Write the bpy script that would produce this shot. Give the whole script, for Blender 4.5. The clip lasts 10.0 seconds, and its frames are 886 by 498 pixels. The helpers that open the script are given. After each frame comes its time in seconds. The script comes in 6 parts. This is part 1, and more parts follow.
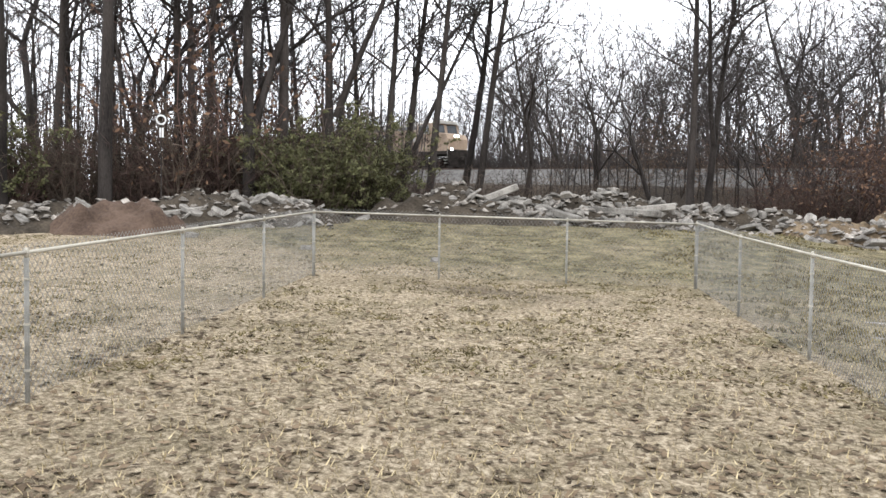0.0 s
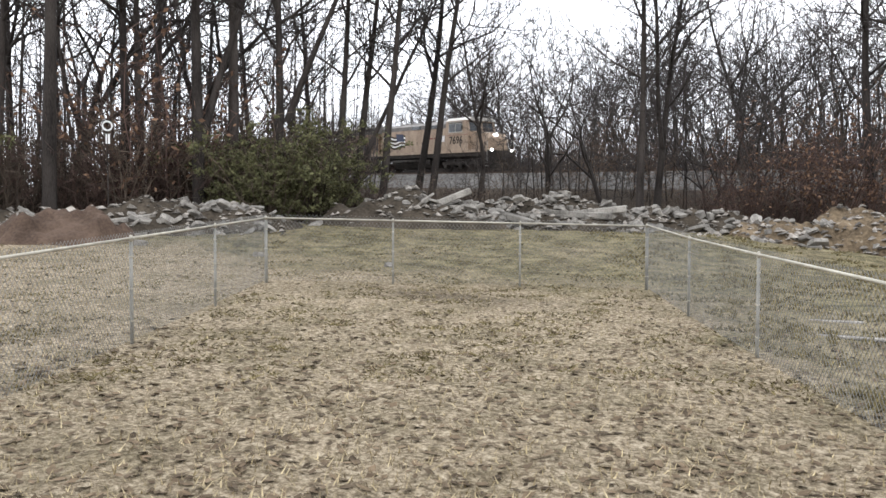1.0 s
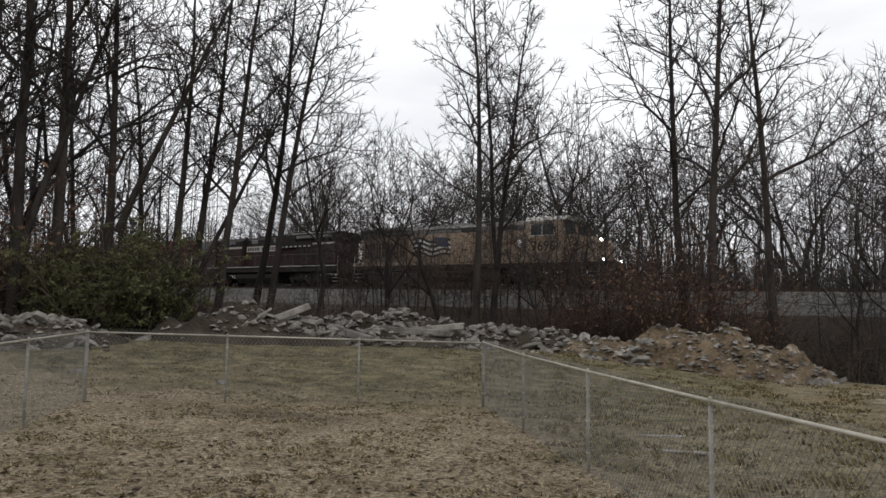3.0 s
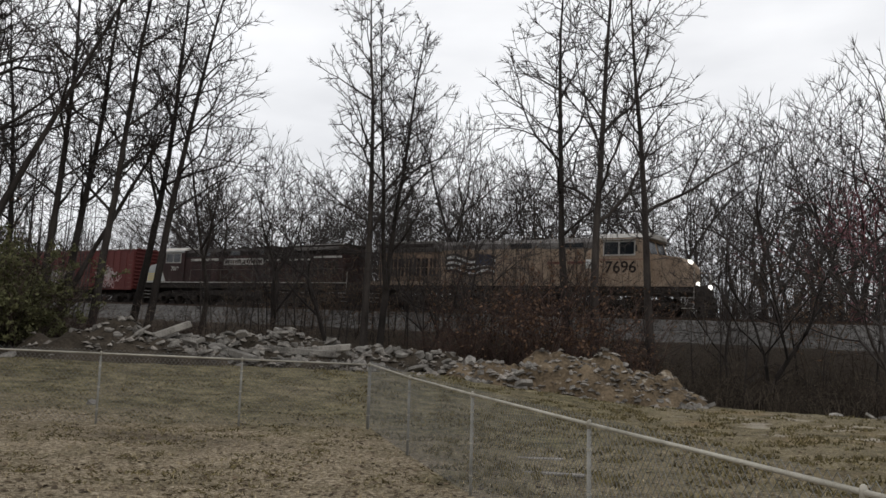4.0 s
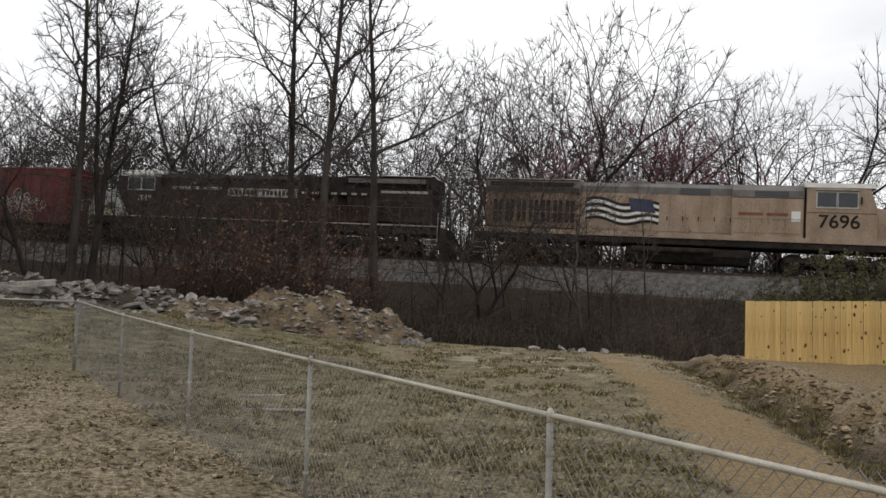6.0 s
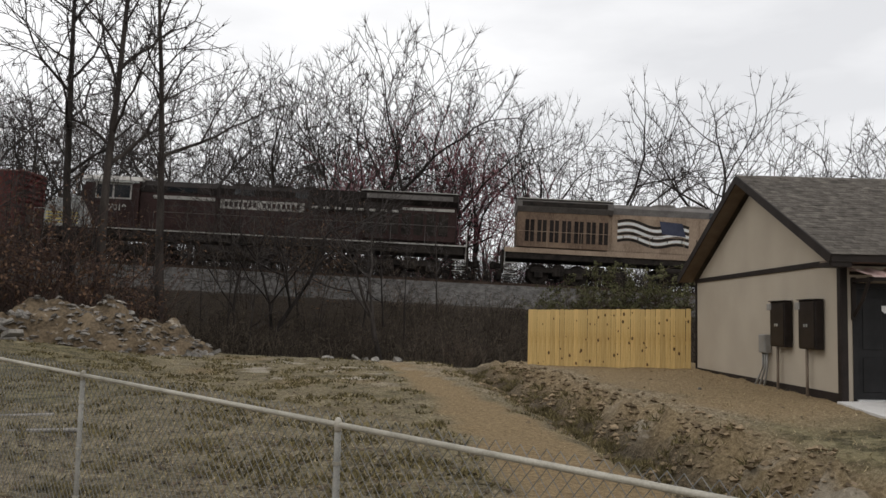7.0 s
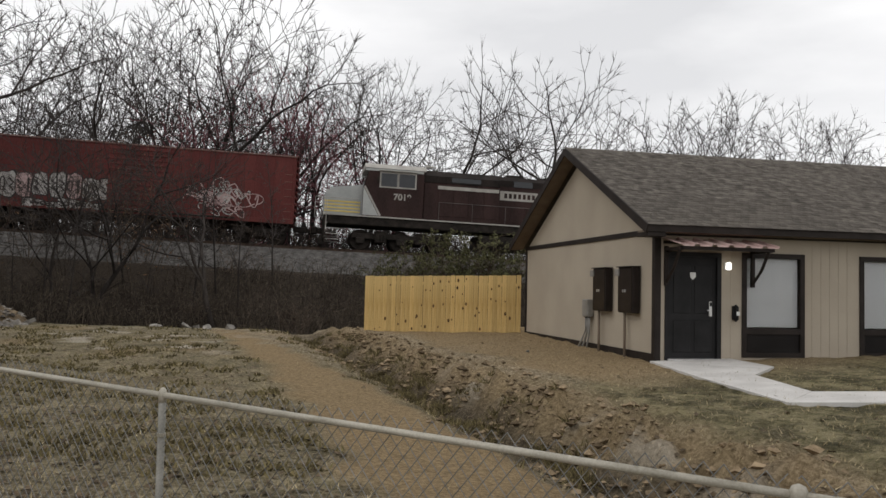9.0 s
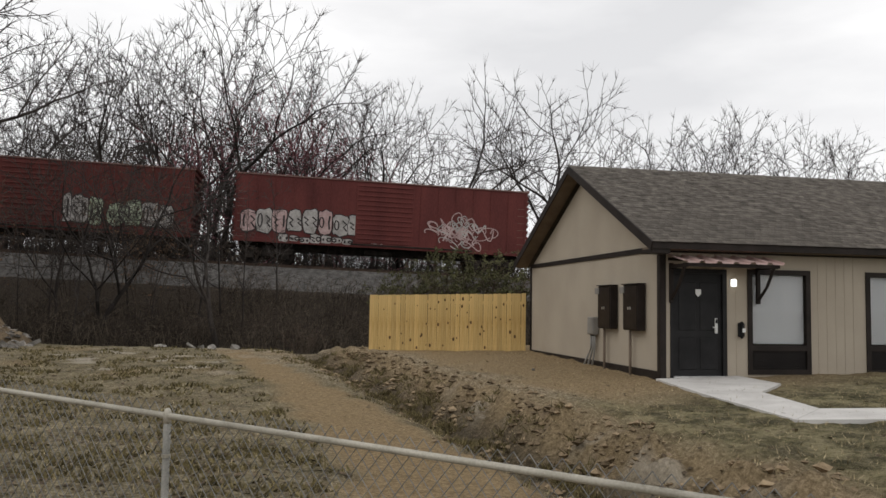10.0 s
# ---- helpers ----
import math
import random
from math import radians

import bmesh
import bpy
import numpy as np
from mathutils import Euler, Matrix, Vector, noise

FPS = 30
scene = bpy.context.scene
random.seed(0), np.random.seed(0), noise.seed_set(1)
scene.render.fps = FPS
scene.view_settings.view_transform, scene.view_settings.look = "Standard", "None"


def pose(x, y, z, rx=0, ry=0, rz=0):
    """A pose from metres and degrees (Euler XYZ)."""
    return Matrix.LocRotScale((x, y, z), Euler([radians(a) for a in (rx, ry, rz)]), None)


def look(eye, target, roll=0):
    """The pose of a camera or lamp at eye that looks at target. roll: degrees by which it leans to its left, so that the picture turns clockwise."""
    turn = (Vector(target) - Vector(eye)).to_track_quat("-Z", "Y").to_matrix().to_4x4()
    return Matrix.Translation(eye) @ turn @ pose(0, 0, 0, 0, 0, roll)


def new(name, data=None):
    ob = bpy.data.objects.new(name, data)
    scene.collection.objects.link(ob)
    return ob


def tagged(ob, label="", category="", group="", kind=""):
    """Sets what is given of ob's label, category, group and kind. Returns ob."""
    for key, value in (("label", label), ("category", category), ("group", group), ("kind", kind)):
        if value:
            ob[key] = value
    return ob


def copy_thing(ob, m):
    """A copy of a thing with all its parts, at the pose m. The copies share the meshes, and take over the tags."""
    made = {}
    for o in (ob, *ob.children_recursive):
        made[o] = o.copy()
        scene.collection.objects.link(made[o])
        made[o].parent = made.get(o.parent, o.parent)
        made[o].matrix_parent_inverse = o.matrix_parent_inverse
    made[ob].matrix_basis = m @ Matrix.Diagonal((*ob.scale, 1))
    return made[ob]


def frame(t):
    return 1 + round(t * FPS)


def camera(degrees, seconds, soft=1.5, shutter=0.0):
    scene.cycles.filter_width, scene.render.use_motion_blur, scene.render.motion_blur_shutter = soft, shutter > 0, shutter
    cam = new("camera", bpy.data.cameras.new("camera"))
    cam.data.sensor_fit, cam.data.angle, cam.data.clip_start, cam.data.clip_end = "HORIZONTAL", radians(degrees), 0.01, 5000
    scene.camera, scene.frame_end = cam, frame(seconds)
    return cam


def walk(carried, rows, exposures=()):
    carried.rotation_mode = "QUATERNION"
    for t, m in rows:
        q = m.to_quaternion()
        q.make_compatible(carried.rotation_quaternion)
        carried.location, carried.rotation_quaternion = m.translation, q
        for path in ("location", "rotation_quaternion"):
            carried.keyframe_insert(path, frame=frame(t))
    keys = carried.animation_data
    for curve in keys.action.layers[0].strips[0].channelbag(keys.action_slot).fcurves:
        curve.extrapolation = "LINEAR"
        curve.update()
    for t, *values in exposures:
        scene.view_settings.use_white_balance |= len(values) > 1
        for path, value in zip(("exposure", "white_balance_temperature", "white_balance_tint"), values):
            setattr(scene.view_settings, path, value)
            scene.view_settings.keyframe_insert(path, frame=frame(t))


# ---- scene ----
EYE = (0.0, 0.0, 1.6)


def aim(yaw, pitch, roll):
    """A camera pose at the eye: degrees clockwise from north, up, and leaning to its right. The eye drifts right as the camera swings."""
    eye = Vector(EYE) + Vector((0.94, -0.34, 0)) * 0.0023 * max(0.0, yaw)
    a, p = radians(yaw), radians(pitch)
    way = Vector((math.sin(a) * math.cos(p), math.cos(a) * math.cos(p), math.sin(p)))
    return look(eye, eye + way * 10, -roll)


cam = camera(56.16, 10.0, soft=1.5)
walk(cam, [
    (0.0, aim(-32.41, -2.59, -0.82)),
    (0.5, aim(-31.81, -2.15, -0.53)),
    (1.0, aim(-29.23, -2.25, -0.19)),
    (1.5, aim(-26.54, -1.77, -0.06)),
    (2.0, aim(-23.88, 3.98, 0.28)),
    (2.2, aim(-22.90, 4.76, 0.61)),
    (3.5, aim(-14.55, 6.68, -1.75)),
    (4.0, aim(-10.66, 7.47, -1.56)),
    (4.5, aim(-8.59, 6.24, -1.39)),
    (5.0, aim(-6.01, 4.21, -1.73)),
    (5.5, aim(0.01, 3.29, -1.93)),
    (6.0, aim(8.09, 3.75, -1.73)),
    (6.2, aim(11.46, 4.12, -1.49)),
    (7.3, aim(25.47, 4.66, -1.44)),
    (7.5, aim(27.70, 4.50, -1.42)),
    (8.0, aim(32.89, 4.06, -1.40)),
    (8.5, aim(34.85, 3.20, -1.38)),
    (9.0, aim(33.32, 2.72, -1.24)),
    (9.5, aim(32.55, 3.26, -0.99)),
    (10.0, aim(33.00, 3.99, -0.88)),
], exposures=[(0.0, 1.58, 6250, 10), (1.0, 1.33, 6200, 10), (1.5, 1.32, 6200, 10), (2.0, 0.45, 6400, 10), (2.4, 0.12, 6450, 10), (3.5, 0.0, 6450, 10), (4.5, -0.15, 6450, 10), (5.5, 0.2, 6500, 10), (6.2, 0.2, 6550, 10), (7.5, -0.02, 6550, 10), (10.0, 0.03, 6620, 10)])

# ---------------------------------------------------------------- world and light
SUN_EL, SUN_AZ = 42, -60
world = bpy.data.worlds.new("overcast_sky")
scene.world = world
world.use_nodes = True
wn, wl = world.node_tree.nodes, world.node_tree.links
wn.clear()
w_out = wn.new("ShaderNodeOutputWorld")
w_bg = wn.new("ShaderNodeBackground")
w_sky = wn.new("ShaderNodeTexSky")
w_sky.sky_type, w_sky.sun_disc = "NISHITA", False
w_sky.sun_elevation, w_sky.sun_rotation = radians(SUN_EL), radians(SUN_AZ)
w_grey = wn.new("ShaderNodeHueSaturation")
w_grey.inputs["Saturation"].default_value = 0.1
w_co = wn.new("ShaderNodeTexCoord")
w_map = wn.new("ShaderNodeMapping")
w_map.inputs["Scale"].default_value = (1.0, 1.0, 3.2)
w_noise = wn.new("ShaderNodeTexNoise")
w_noise.inputs["Scale"].default_value, w_noise.inputs["Detail"].default_value = 2.2, 6
w_ramp = wn.new("ShaderNodeValToRGB")
w_ramp.color_ramp.elements[0].position, w_ramp.color_ramp.elements[0].color = 0.32, (6.2, 6.3, 6.55, 1)
w_ramp.color_ramp.elements[1].position, w_ramp.color_ramp.elements[1].color = 0.62, (8.9, 8.95, 9.1, 1)
w_mix = wn.new("ShaderNodeMix")
w_mix.data_type = "RGBA"
w_mix.inputs[0].default_value = 0.82
wl.new(w_co.outputs["Generated"], w_map.inputs[0])
wl.new(w_map.outputs[0], w_noise.inputs["Vector"])
wl.new(w_noise.outputs["Fac"], w_ramp.inputs[0])
wl.new(w_sky.outputs[0], w_grey.inputs["Color"])
wl.new(w_grey.outputs[0], w_mix.inputs[6])
wl.new(w_ramp.outputs[0], w_mix.inputs[7])
wl.new(w_mix.outputs[2], w_bg.inputs["Color"])
w_bg.inputs["Strength"].default_value = 0.13
wl.new(w_bg.outputs[0], w_out.inputs[0])
sun = new("sun", bpy.data.lights.new("sun", "SUN"))
sun.data.energy, sun.data.angle, sun.data.color = 0.35, radians(25), (1.0, 0.97, 0.92)
sun.matrix_world = look((0, 0, 60), Vector((0, 0, 60)) - Vector((math.sin(radians(SUN_AZ)) * math.cos(radians(SUN_EL)), math.cos(radians(SUN_AZ)) * math.cos(radians(SUN_EL)), math.sin(radians(SUN_EL)))))


# ---------------------------------------------------------------- materials
def material(name, low, high, scale=6.0, rough=0.8, metal=0.0, bump=0.2, fine=60.0, vary=0.0, spots=None, stretch=(1, 1, 1), island=False):
    """A surface of two colours mixed by coarse and fine noise, with fine relief; vary: change from object to object."""
    m = bpy.data.materials.new(name)
    m.use_nodes = True
    n, l = m.node_tree.nodes, m.node_tree.links
    b = n["Principled BSDF"]
    co, mp = n.new("ShaderNodeTexCoord"), n.new("ShaderNodeMapping")
    mp.inputs["Scale"].default_value = stretch
    l.new(co.outputs["Object"], mp.inputs[0])
    big, small = n.new("ShaderNodeTexNoise"), n.new("ShaderNodeTexNoise")
    big.inputs["Scale"].default_value, big.inputs["Detail"].default_value = scale, 4
    small.inputs["Scale"].default_value, small.inputs["Detail"].default_value = fine, 3
    for t in (big, small):
        l.new(mp.outputs[0], t.inputs["Vector"])
    add = n.new("ShaderNodeMath")
    add.operation = "MULTIPLY_ADD"
    l.new(small.outputs["Fac"], add.inputs[0])
    add.inputs[1].default_value = 0.6
    l.new(big.outputs["Fac"], add.inputs[2])
    ramp = n.new("ShaderNodeValToRGB")
    ramp.color_ramp.elements[0].position, ramp.color_ramp.elements[0].color = 0.55, (*low, 1)
    ramp.color_ramp.elements[1].position, ramp.color_ramp.elements[1].color = 1.02, (*high, 1)
    l.new(add.outputs[0], ramp.inputs[0])
    colour = ramp.outputs[0]
    if spots:
        third = n.new("ShaderNodeTexNoise")
        third.inputs["Scale"].default_value, third.inputs["Detail"].default_value = spots[1], 5
        l.new(mp.outputs[0], third.inputs["Vector"])
        cut = n.new("ShaderNodeValToRGB")
        cut.color_ramp.elements[0].position, cut.color_ramp.elements[1].position = spots[2], spots[2] + 0.12
        l.new(third.outputs["Fac"], cut.inputs[0])
        mix = n.new("ShaderNodeMix")
        mix.data_type = "RGBA"
        l.new(cut.outputs[0], mix.inputs[0])
        l.new(colour, mix.inputs[6])
        mix.inputs[7].default_value = (*spots[0], 1)
        colour = mix.outputs[2]
    if vary:
        hsv = n.new("ShaderNodeHueSaturation")
        rnd = n.new("ShaderNodeNewGeometry") if island else n.new("ShaderNodeObjectInfo")
        rng = n.new("ShaderNodeMapRange")
        rng.inputs[3].default_value, rng.inputs[4].default_value = 1 - vary, 1 + vary
        l.new(rnd.outputs["Random Per Island" if island else "Random"], rng.inputs[0])
        l.new(rng.outputs[0], hsv.inputs["Value"])
        l.new(colour, hsv.inputs["Color"])
        colour = hsv.outputs[0]
    l.new(colour, b.inputs["Base Color"])
    b.inputs["Roughness"].default_value, b.inputs["Metallic"].default_value = rough, metal
    b.inputs["Specular IOR Level"].default_value = 0.5 if rough < 0.35 else 0.2
    if bump:
        bp = n.new("ShaderNodeBump")
        bp.inputs["Strength"].default_value, bp.inputs["Distance"].default_value = bump, 0.02
        l.new(small.outputs["Fac"], bp.inputs["Height"])
        l.new(bp.outputs[0], b.inputs["Normal"])
    return m


M = {
    "bark": material("bark", (0.016, 0.013, 0.0115), (0.058, 0.049, 0.043), 3, 0.95, 0, 0.6, 40, vary=0.35, stretch=(1, 1, 0.25)),
    "twig": material("twig", (0.030, 0.026, 0.024), (0.080, 0.069, 0.064), 2, 0.95, 0, 0, 20, vary=0.35),
    "twig_red": material("budding_twig", (0.13, 0.048, 0.058), (0.25, 0.105, 0.118), 2, 0.95, 0, 0, 20, vary=0.2),
    "brush": material("brush_stem", (0.035, 0.027, 0.021), (0.12, 0.092, 0.070), 2, 0.95, 0, 0, 20, vary=0.65),
    "brush_red": material("red_brush_stem", (0.042, 0.028, 0.023), (0.105, 0.068, 0.056), 2, 0.95, 0, 0, 20, vary=0.3),
    "leaf_brown": material("dry_leaf", (0.075, 0.042, 0.026), (0.19, 0.115, 0.072), 4, 0.9, 0, 0, 30, vary=0.4, island=True),
    "leaf_green": material("evergreen_leaf", (0.05, 0.053, 0.022), (0.125, 0.12, 0.056), 4, 0.8, 0, 0, 30, vary=0.4, island=True),
    "leaf_litter": material("leaf_litter", (0.05, 0.034, 0.02), (0.15, 0.11, 0.07), 4, 0.95, 0, 0, 30, vary=0.5, island=True),
    "straw": material("straw_grass", (0.20, 0.155, 0.08), (0.44, 0.36, 0.22), 4, 0.95, 0, 0, 30, vary=0.45, island=True),
    "tuft": material("grass_tuft", (0.06, 0.048, 0.02), (0.19, 0.155, 0.075), 4, 0.95, 0, 0, 30, vary=0.5, island=True),
    "weed": material("dead_weed", (0.022, 0.018, 0.014), (0.11, 0.088, 0.066), 4, 0.95, 0, 0, 30, vary=0.7, island=True),
    "galvanised": material("galvanised_steel", (0.28, 0.26, 0.21), (0.45, 0.42, 0.355), 5, 0.5, 0.2, 0.1, 90, vary=0.12),
    "post_steel": material("weathered_post_steel", (0.17, 0.165, 0.145), (0.29, 0.28, 0.25), 5, 0.6, 0.15, 0.1, 90, vary=0.12),
    "wire": material("fence_wire", (0.13, 0.13, 0.125), (0.24, 0.24, 0.23), 5, 0.6, 0.2, 0, 90),
    "concrete": material("broken_concrete", (0.085, 0.077, 0.067), (0.33, 0.307, 0.272), 2, 0.95, 0, 0.6, 24, vary=0.3),
    "earth": material("dark_earth", (0.022, 0.018, 0.013), (0.085, 0.068, 0.05), 1.2, 1, 0, 1.0, 14),
    "red_earth": material("red_earth", (0.045, 0.03, 0.022), (0.12, 0.082, 0.06), 1.2, 1, 0, 1.0, 14),
    "mound": material("clay_mound", (0.055, 0.04, 0.025), (0.21, 0.157, 0.10), 1.5, 1, 0, 1.0, 12, spots=((0.40, 0.36, 0.29), 3.0, 0.62)),
    "clod": material("earth_clod", (0.10, 0.072, 0.042), (0.28, 0.21, 0.132), 3, 1, 0, 0.6, 20, vary=0.4, island=True),
    "crushed": material("crushed_concrete", (0.05, 0.042, 0.033), (0.30, 0.27, 0.235), 3, 0.95, 0, 0.5, 20, vary=0.6, island=True),
    "ballast": material("ballast", (0.045, 0.042, 0.039), (0.155, 0.146, 0.136), 3, 0.95, 0, 1.0, 14),
    "rail": material("rail_steel", (0.05, 0.035, 0.028), (0.12, 0.085, 0.065), 3, 0.6, 0.5, 0.2, 40),
    "tie": material("railway_tie", (0.035, 0.028, 0.022), (0.10, 0.085, 0.07), 3, 0.95, 0, 0.4, 40, vary=0.3),
    "siding": material("taupe_siding", (0.36, 0.31, 0.245), (0.43, 0.375, 0.30), 0.8, 0.75, 0, 0.12, 50),
    "trim": material("dark_brown_trim", (0.012, 0.009, 0.007), (0.028, 0.021, 0.018), 3, 0.6, 0, 0.1, 60),
    "soffit": material("brown_soffit", (0.13, 0.10, 0.075), (0.19, 0.15, 0.115), 3, 0.8, 0, 0.1, 60),
    "shingle": material("asphalt_shingle", (0.056, 0.048, 0.040), (0.15, 0.132, 0.112), 5, 0.95, 0, 0.5, 120, vary=0.26),
    "shingle_joined": material("asphalt_shingle_joined", (0.056, 0.048, 0.040), (0.15, 0.132, 0.112), 5, 0.95, 0, 0.5, 120, vary=0.26, island=True),
    "underlay": material("roof_underlay", (0.05, 0.045, 0.04), (0.09, 0.08, 0.07), 3, 0.95, 0, 0.2, 60),
    "pine": material("new_pine_board", (0.47, 0.30, 0.10), (0.66, 0.47, 0.20), 3, 0.75, 0, 0.15, 40, vary=0.14, stretch=(6, 6, 0.5)),
    "knot": material("pine_knot", (0.06, 0.035, 0.015), (0.16, 0.09, 0.04), 9, 0.8, 0, 0, 60),
    "slab": material("pale_concrete", (0.46, 0.44, 0.415), (0.60, 0.58, 0.55), 2, 0.85, 0, 0.15, 70),
    "black_paint": material("charcoal_paint", (0.0075, 0.0072, 0.0075), (0.019, 0.0185, 0.019), 3, 0.5, 0, 0.08, 60),
    "meter": material("dark_brown_metal", (0.012, 0.009, 0.008), (0.028, 0.021, 0.018), 4, 0.45, 0.2, 0.08, 60),
    "grey_box": material("grey_steel_box", (0.22, 0.21, 0.19), (0.30, 0.29, 0.27), 4, 0.5, 0.3, 0.08, 60),
    "awning": material("reddish_sheet_metal", (0.50, 0.33, 0.30), (0.68, 0.52, 0.48), 2, 0.42, 0.4, 0.05, 40),
    "blind": material("white_blind", (0.84, 0.86, 0.86), (0.92, 0.93, 0.93), 3, 0.8, 0, 0.05, 40),
    "chrome": material("satin_chrome", (0.55, 0.55, 0.54), (0.7, 0.7, 0.69), 8, 0.3, 0.9, 0.05, 80),
    "white": material("white_paint", (0.60, 0.60, 0.58), (0.76, 0.76, 0.74), 4, 0.6, 0, 0.05, 60),
    "yellow": material("weathered_yellow_paint", (0.205, 0.145, 0.10), (0.38, 0.288, 0.208), 1.3, 0.55, 0, 0.1, 18, stretch=(1, 1, 0.4)),
    "sooty_yellow": material("soot_stained_yellow_paint", (0.095, 0.06, 0.042), (0.24, 0.165, 0.11), 1.1, 0.6, 0, 0.1, 18, stretch=(1, 1, 0.4)),
    "roof_grey": material("weathered_grey_paint", (0.09, 0.08, 0.074), (0.19, 0.175, 0.162), 1.3, 0.6, 0, 0.1, 18),
    "loco_black": material("weathered_black_paint", (0.011, 0.0085, 0.0075), (0.032, 0.025, 0.022), 1.3, 0.85, 0, 0.1, 18, stretch=(1, 1, 0.4)),
    "maroon": material("weathered_maroon_paint", (0.024, 0.0135, 0.012), (0.055, 0.030, 0.027), 1.3, 0.75, 0, 0.1, 18, stretch=(1, 1, 0.4)),
    "nose_grey": material("light_grey_paint", (0.34, 0.35, 0.34), (0.46, 0.47, 0.45), 1.5, 0.55, 0, 0.1, 18),
    "stripe": material("pale_stripe_paint", (0.30, 0.28, 0.25), (0.47, 0.45, 0.41), 2, 0.6, 0, 0.05, 30),
    "stripe_yellow": material("yellow_stripe_paint", (0.62, 0.47, 0.12), (0.75, 0.6, 0.2), 2, 0.6, 0, 0.05, 30),
    "stripe_red": material("red_line_paint", (0.14, 0.05, 0.04), (0.22, 0.085, 0.065), 2, 0.6, 0, 0.05, 30),
    "blue": material("navy_paint", (0.03, 0.035, 0.06), (0.06, 0.065, 0.10), 2, 0.6, 0, 0.05, 30),
    "running": material("grimy_running_gear", (0.010, 0.0085, 0.0075), (0.045, 0.037, 0.031), 3, 0.8, 0.2, 0.3, 30),
    "glass": material("dark_cab_glass", (0.012, 0.014, 0.016), (0.02, 0.022, 0.025), 2, 0.08, 0, 0, 30),
    "boxcar": material("boxcar_oxide_red", (0.082, 0.021, 0.019), (0.15, 0.039, 0.034), 0.9, 0.65, 0, 0.1, 16, spots=((0.13, 0.045, 0.035), 1.4, 0.62), stretch=(1, 1, 0.35)),
    "boxcar_dull": material("boxcar_dull_red", (0.075, 0.020, 0.017), (0.135, 0.038, 0.032), 0.9, 0.7, 0, 0.1, 16, spots=((0.11, 0.04, 0.03), 1.4, 0.6), stretch=(1, 1, 0.35)),
    "boxcar_roof": material("boxcar_roof_metal", (0.13, 0.07, 0.06), (0.22, 0.13, 0.11), 1, 0.6, 0.2, 0.1, 16),
    "spray_white": material("white_spray_paint", (0.25, 0.235, 0.22), (0.52, 0.49, 0.46), 2, 0.6, 0, 0, 12),
    "spray_pink": material("pink_spray_paint", (0.36, 0.23, 0.22), (0.56, 0.42, 0.40), 2, 0.6, 0, 0, 12),
    "spray_green": material("pale_green_spray_paint", (0.25, 0.30, 0.20), (0.48, 0.53, 0.40), 2, 0.6, 0, 0, 12),
    "spray_black": material("black_spray_paint", (0.02, 0.018, 0.018), (0.05, 0.04, 0.04), 2, 0.6, 0, 0, 12),
}
M["lamp"] = bpy.data.materials.new("porch_lamp_glow")
M["lamp"].use_nodes = True
M["lamp"].node_tree.nodes["Principled BSDF"].inputs["Emission Color"].default_value = (1, 0.97, 0.9, 1)
M["lamp"].node_tree.nodes["Principled BSDF"].inputs["Emission Strength"].default_value = 2.0
M["headlamp"] = bpy.data.materials.new("lit_headlamp_glass")
M["headlamp"].use_nodes = True
M["headlamp"].node_tree.nodes["Principled BSDF"].inputs["Emission Color"].default_value = (1, 0.96, 0.88, 1)
M["headlamp"].node_tree.nodes["Principled BSDF"].inputs["Emission Strength"].default_value = 6.0


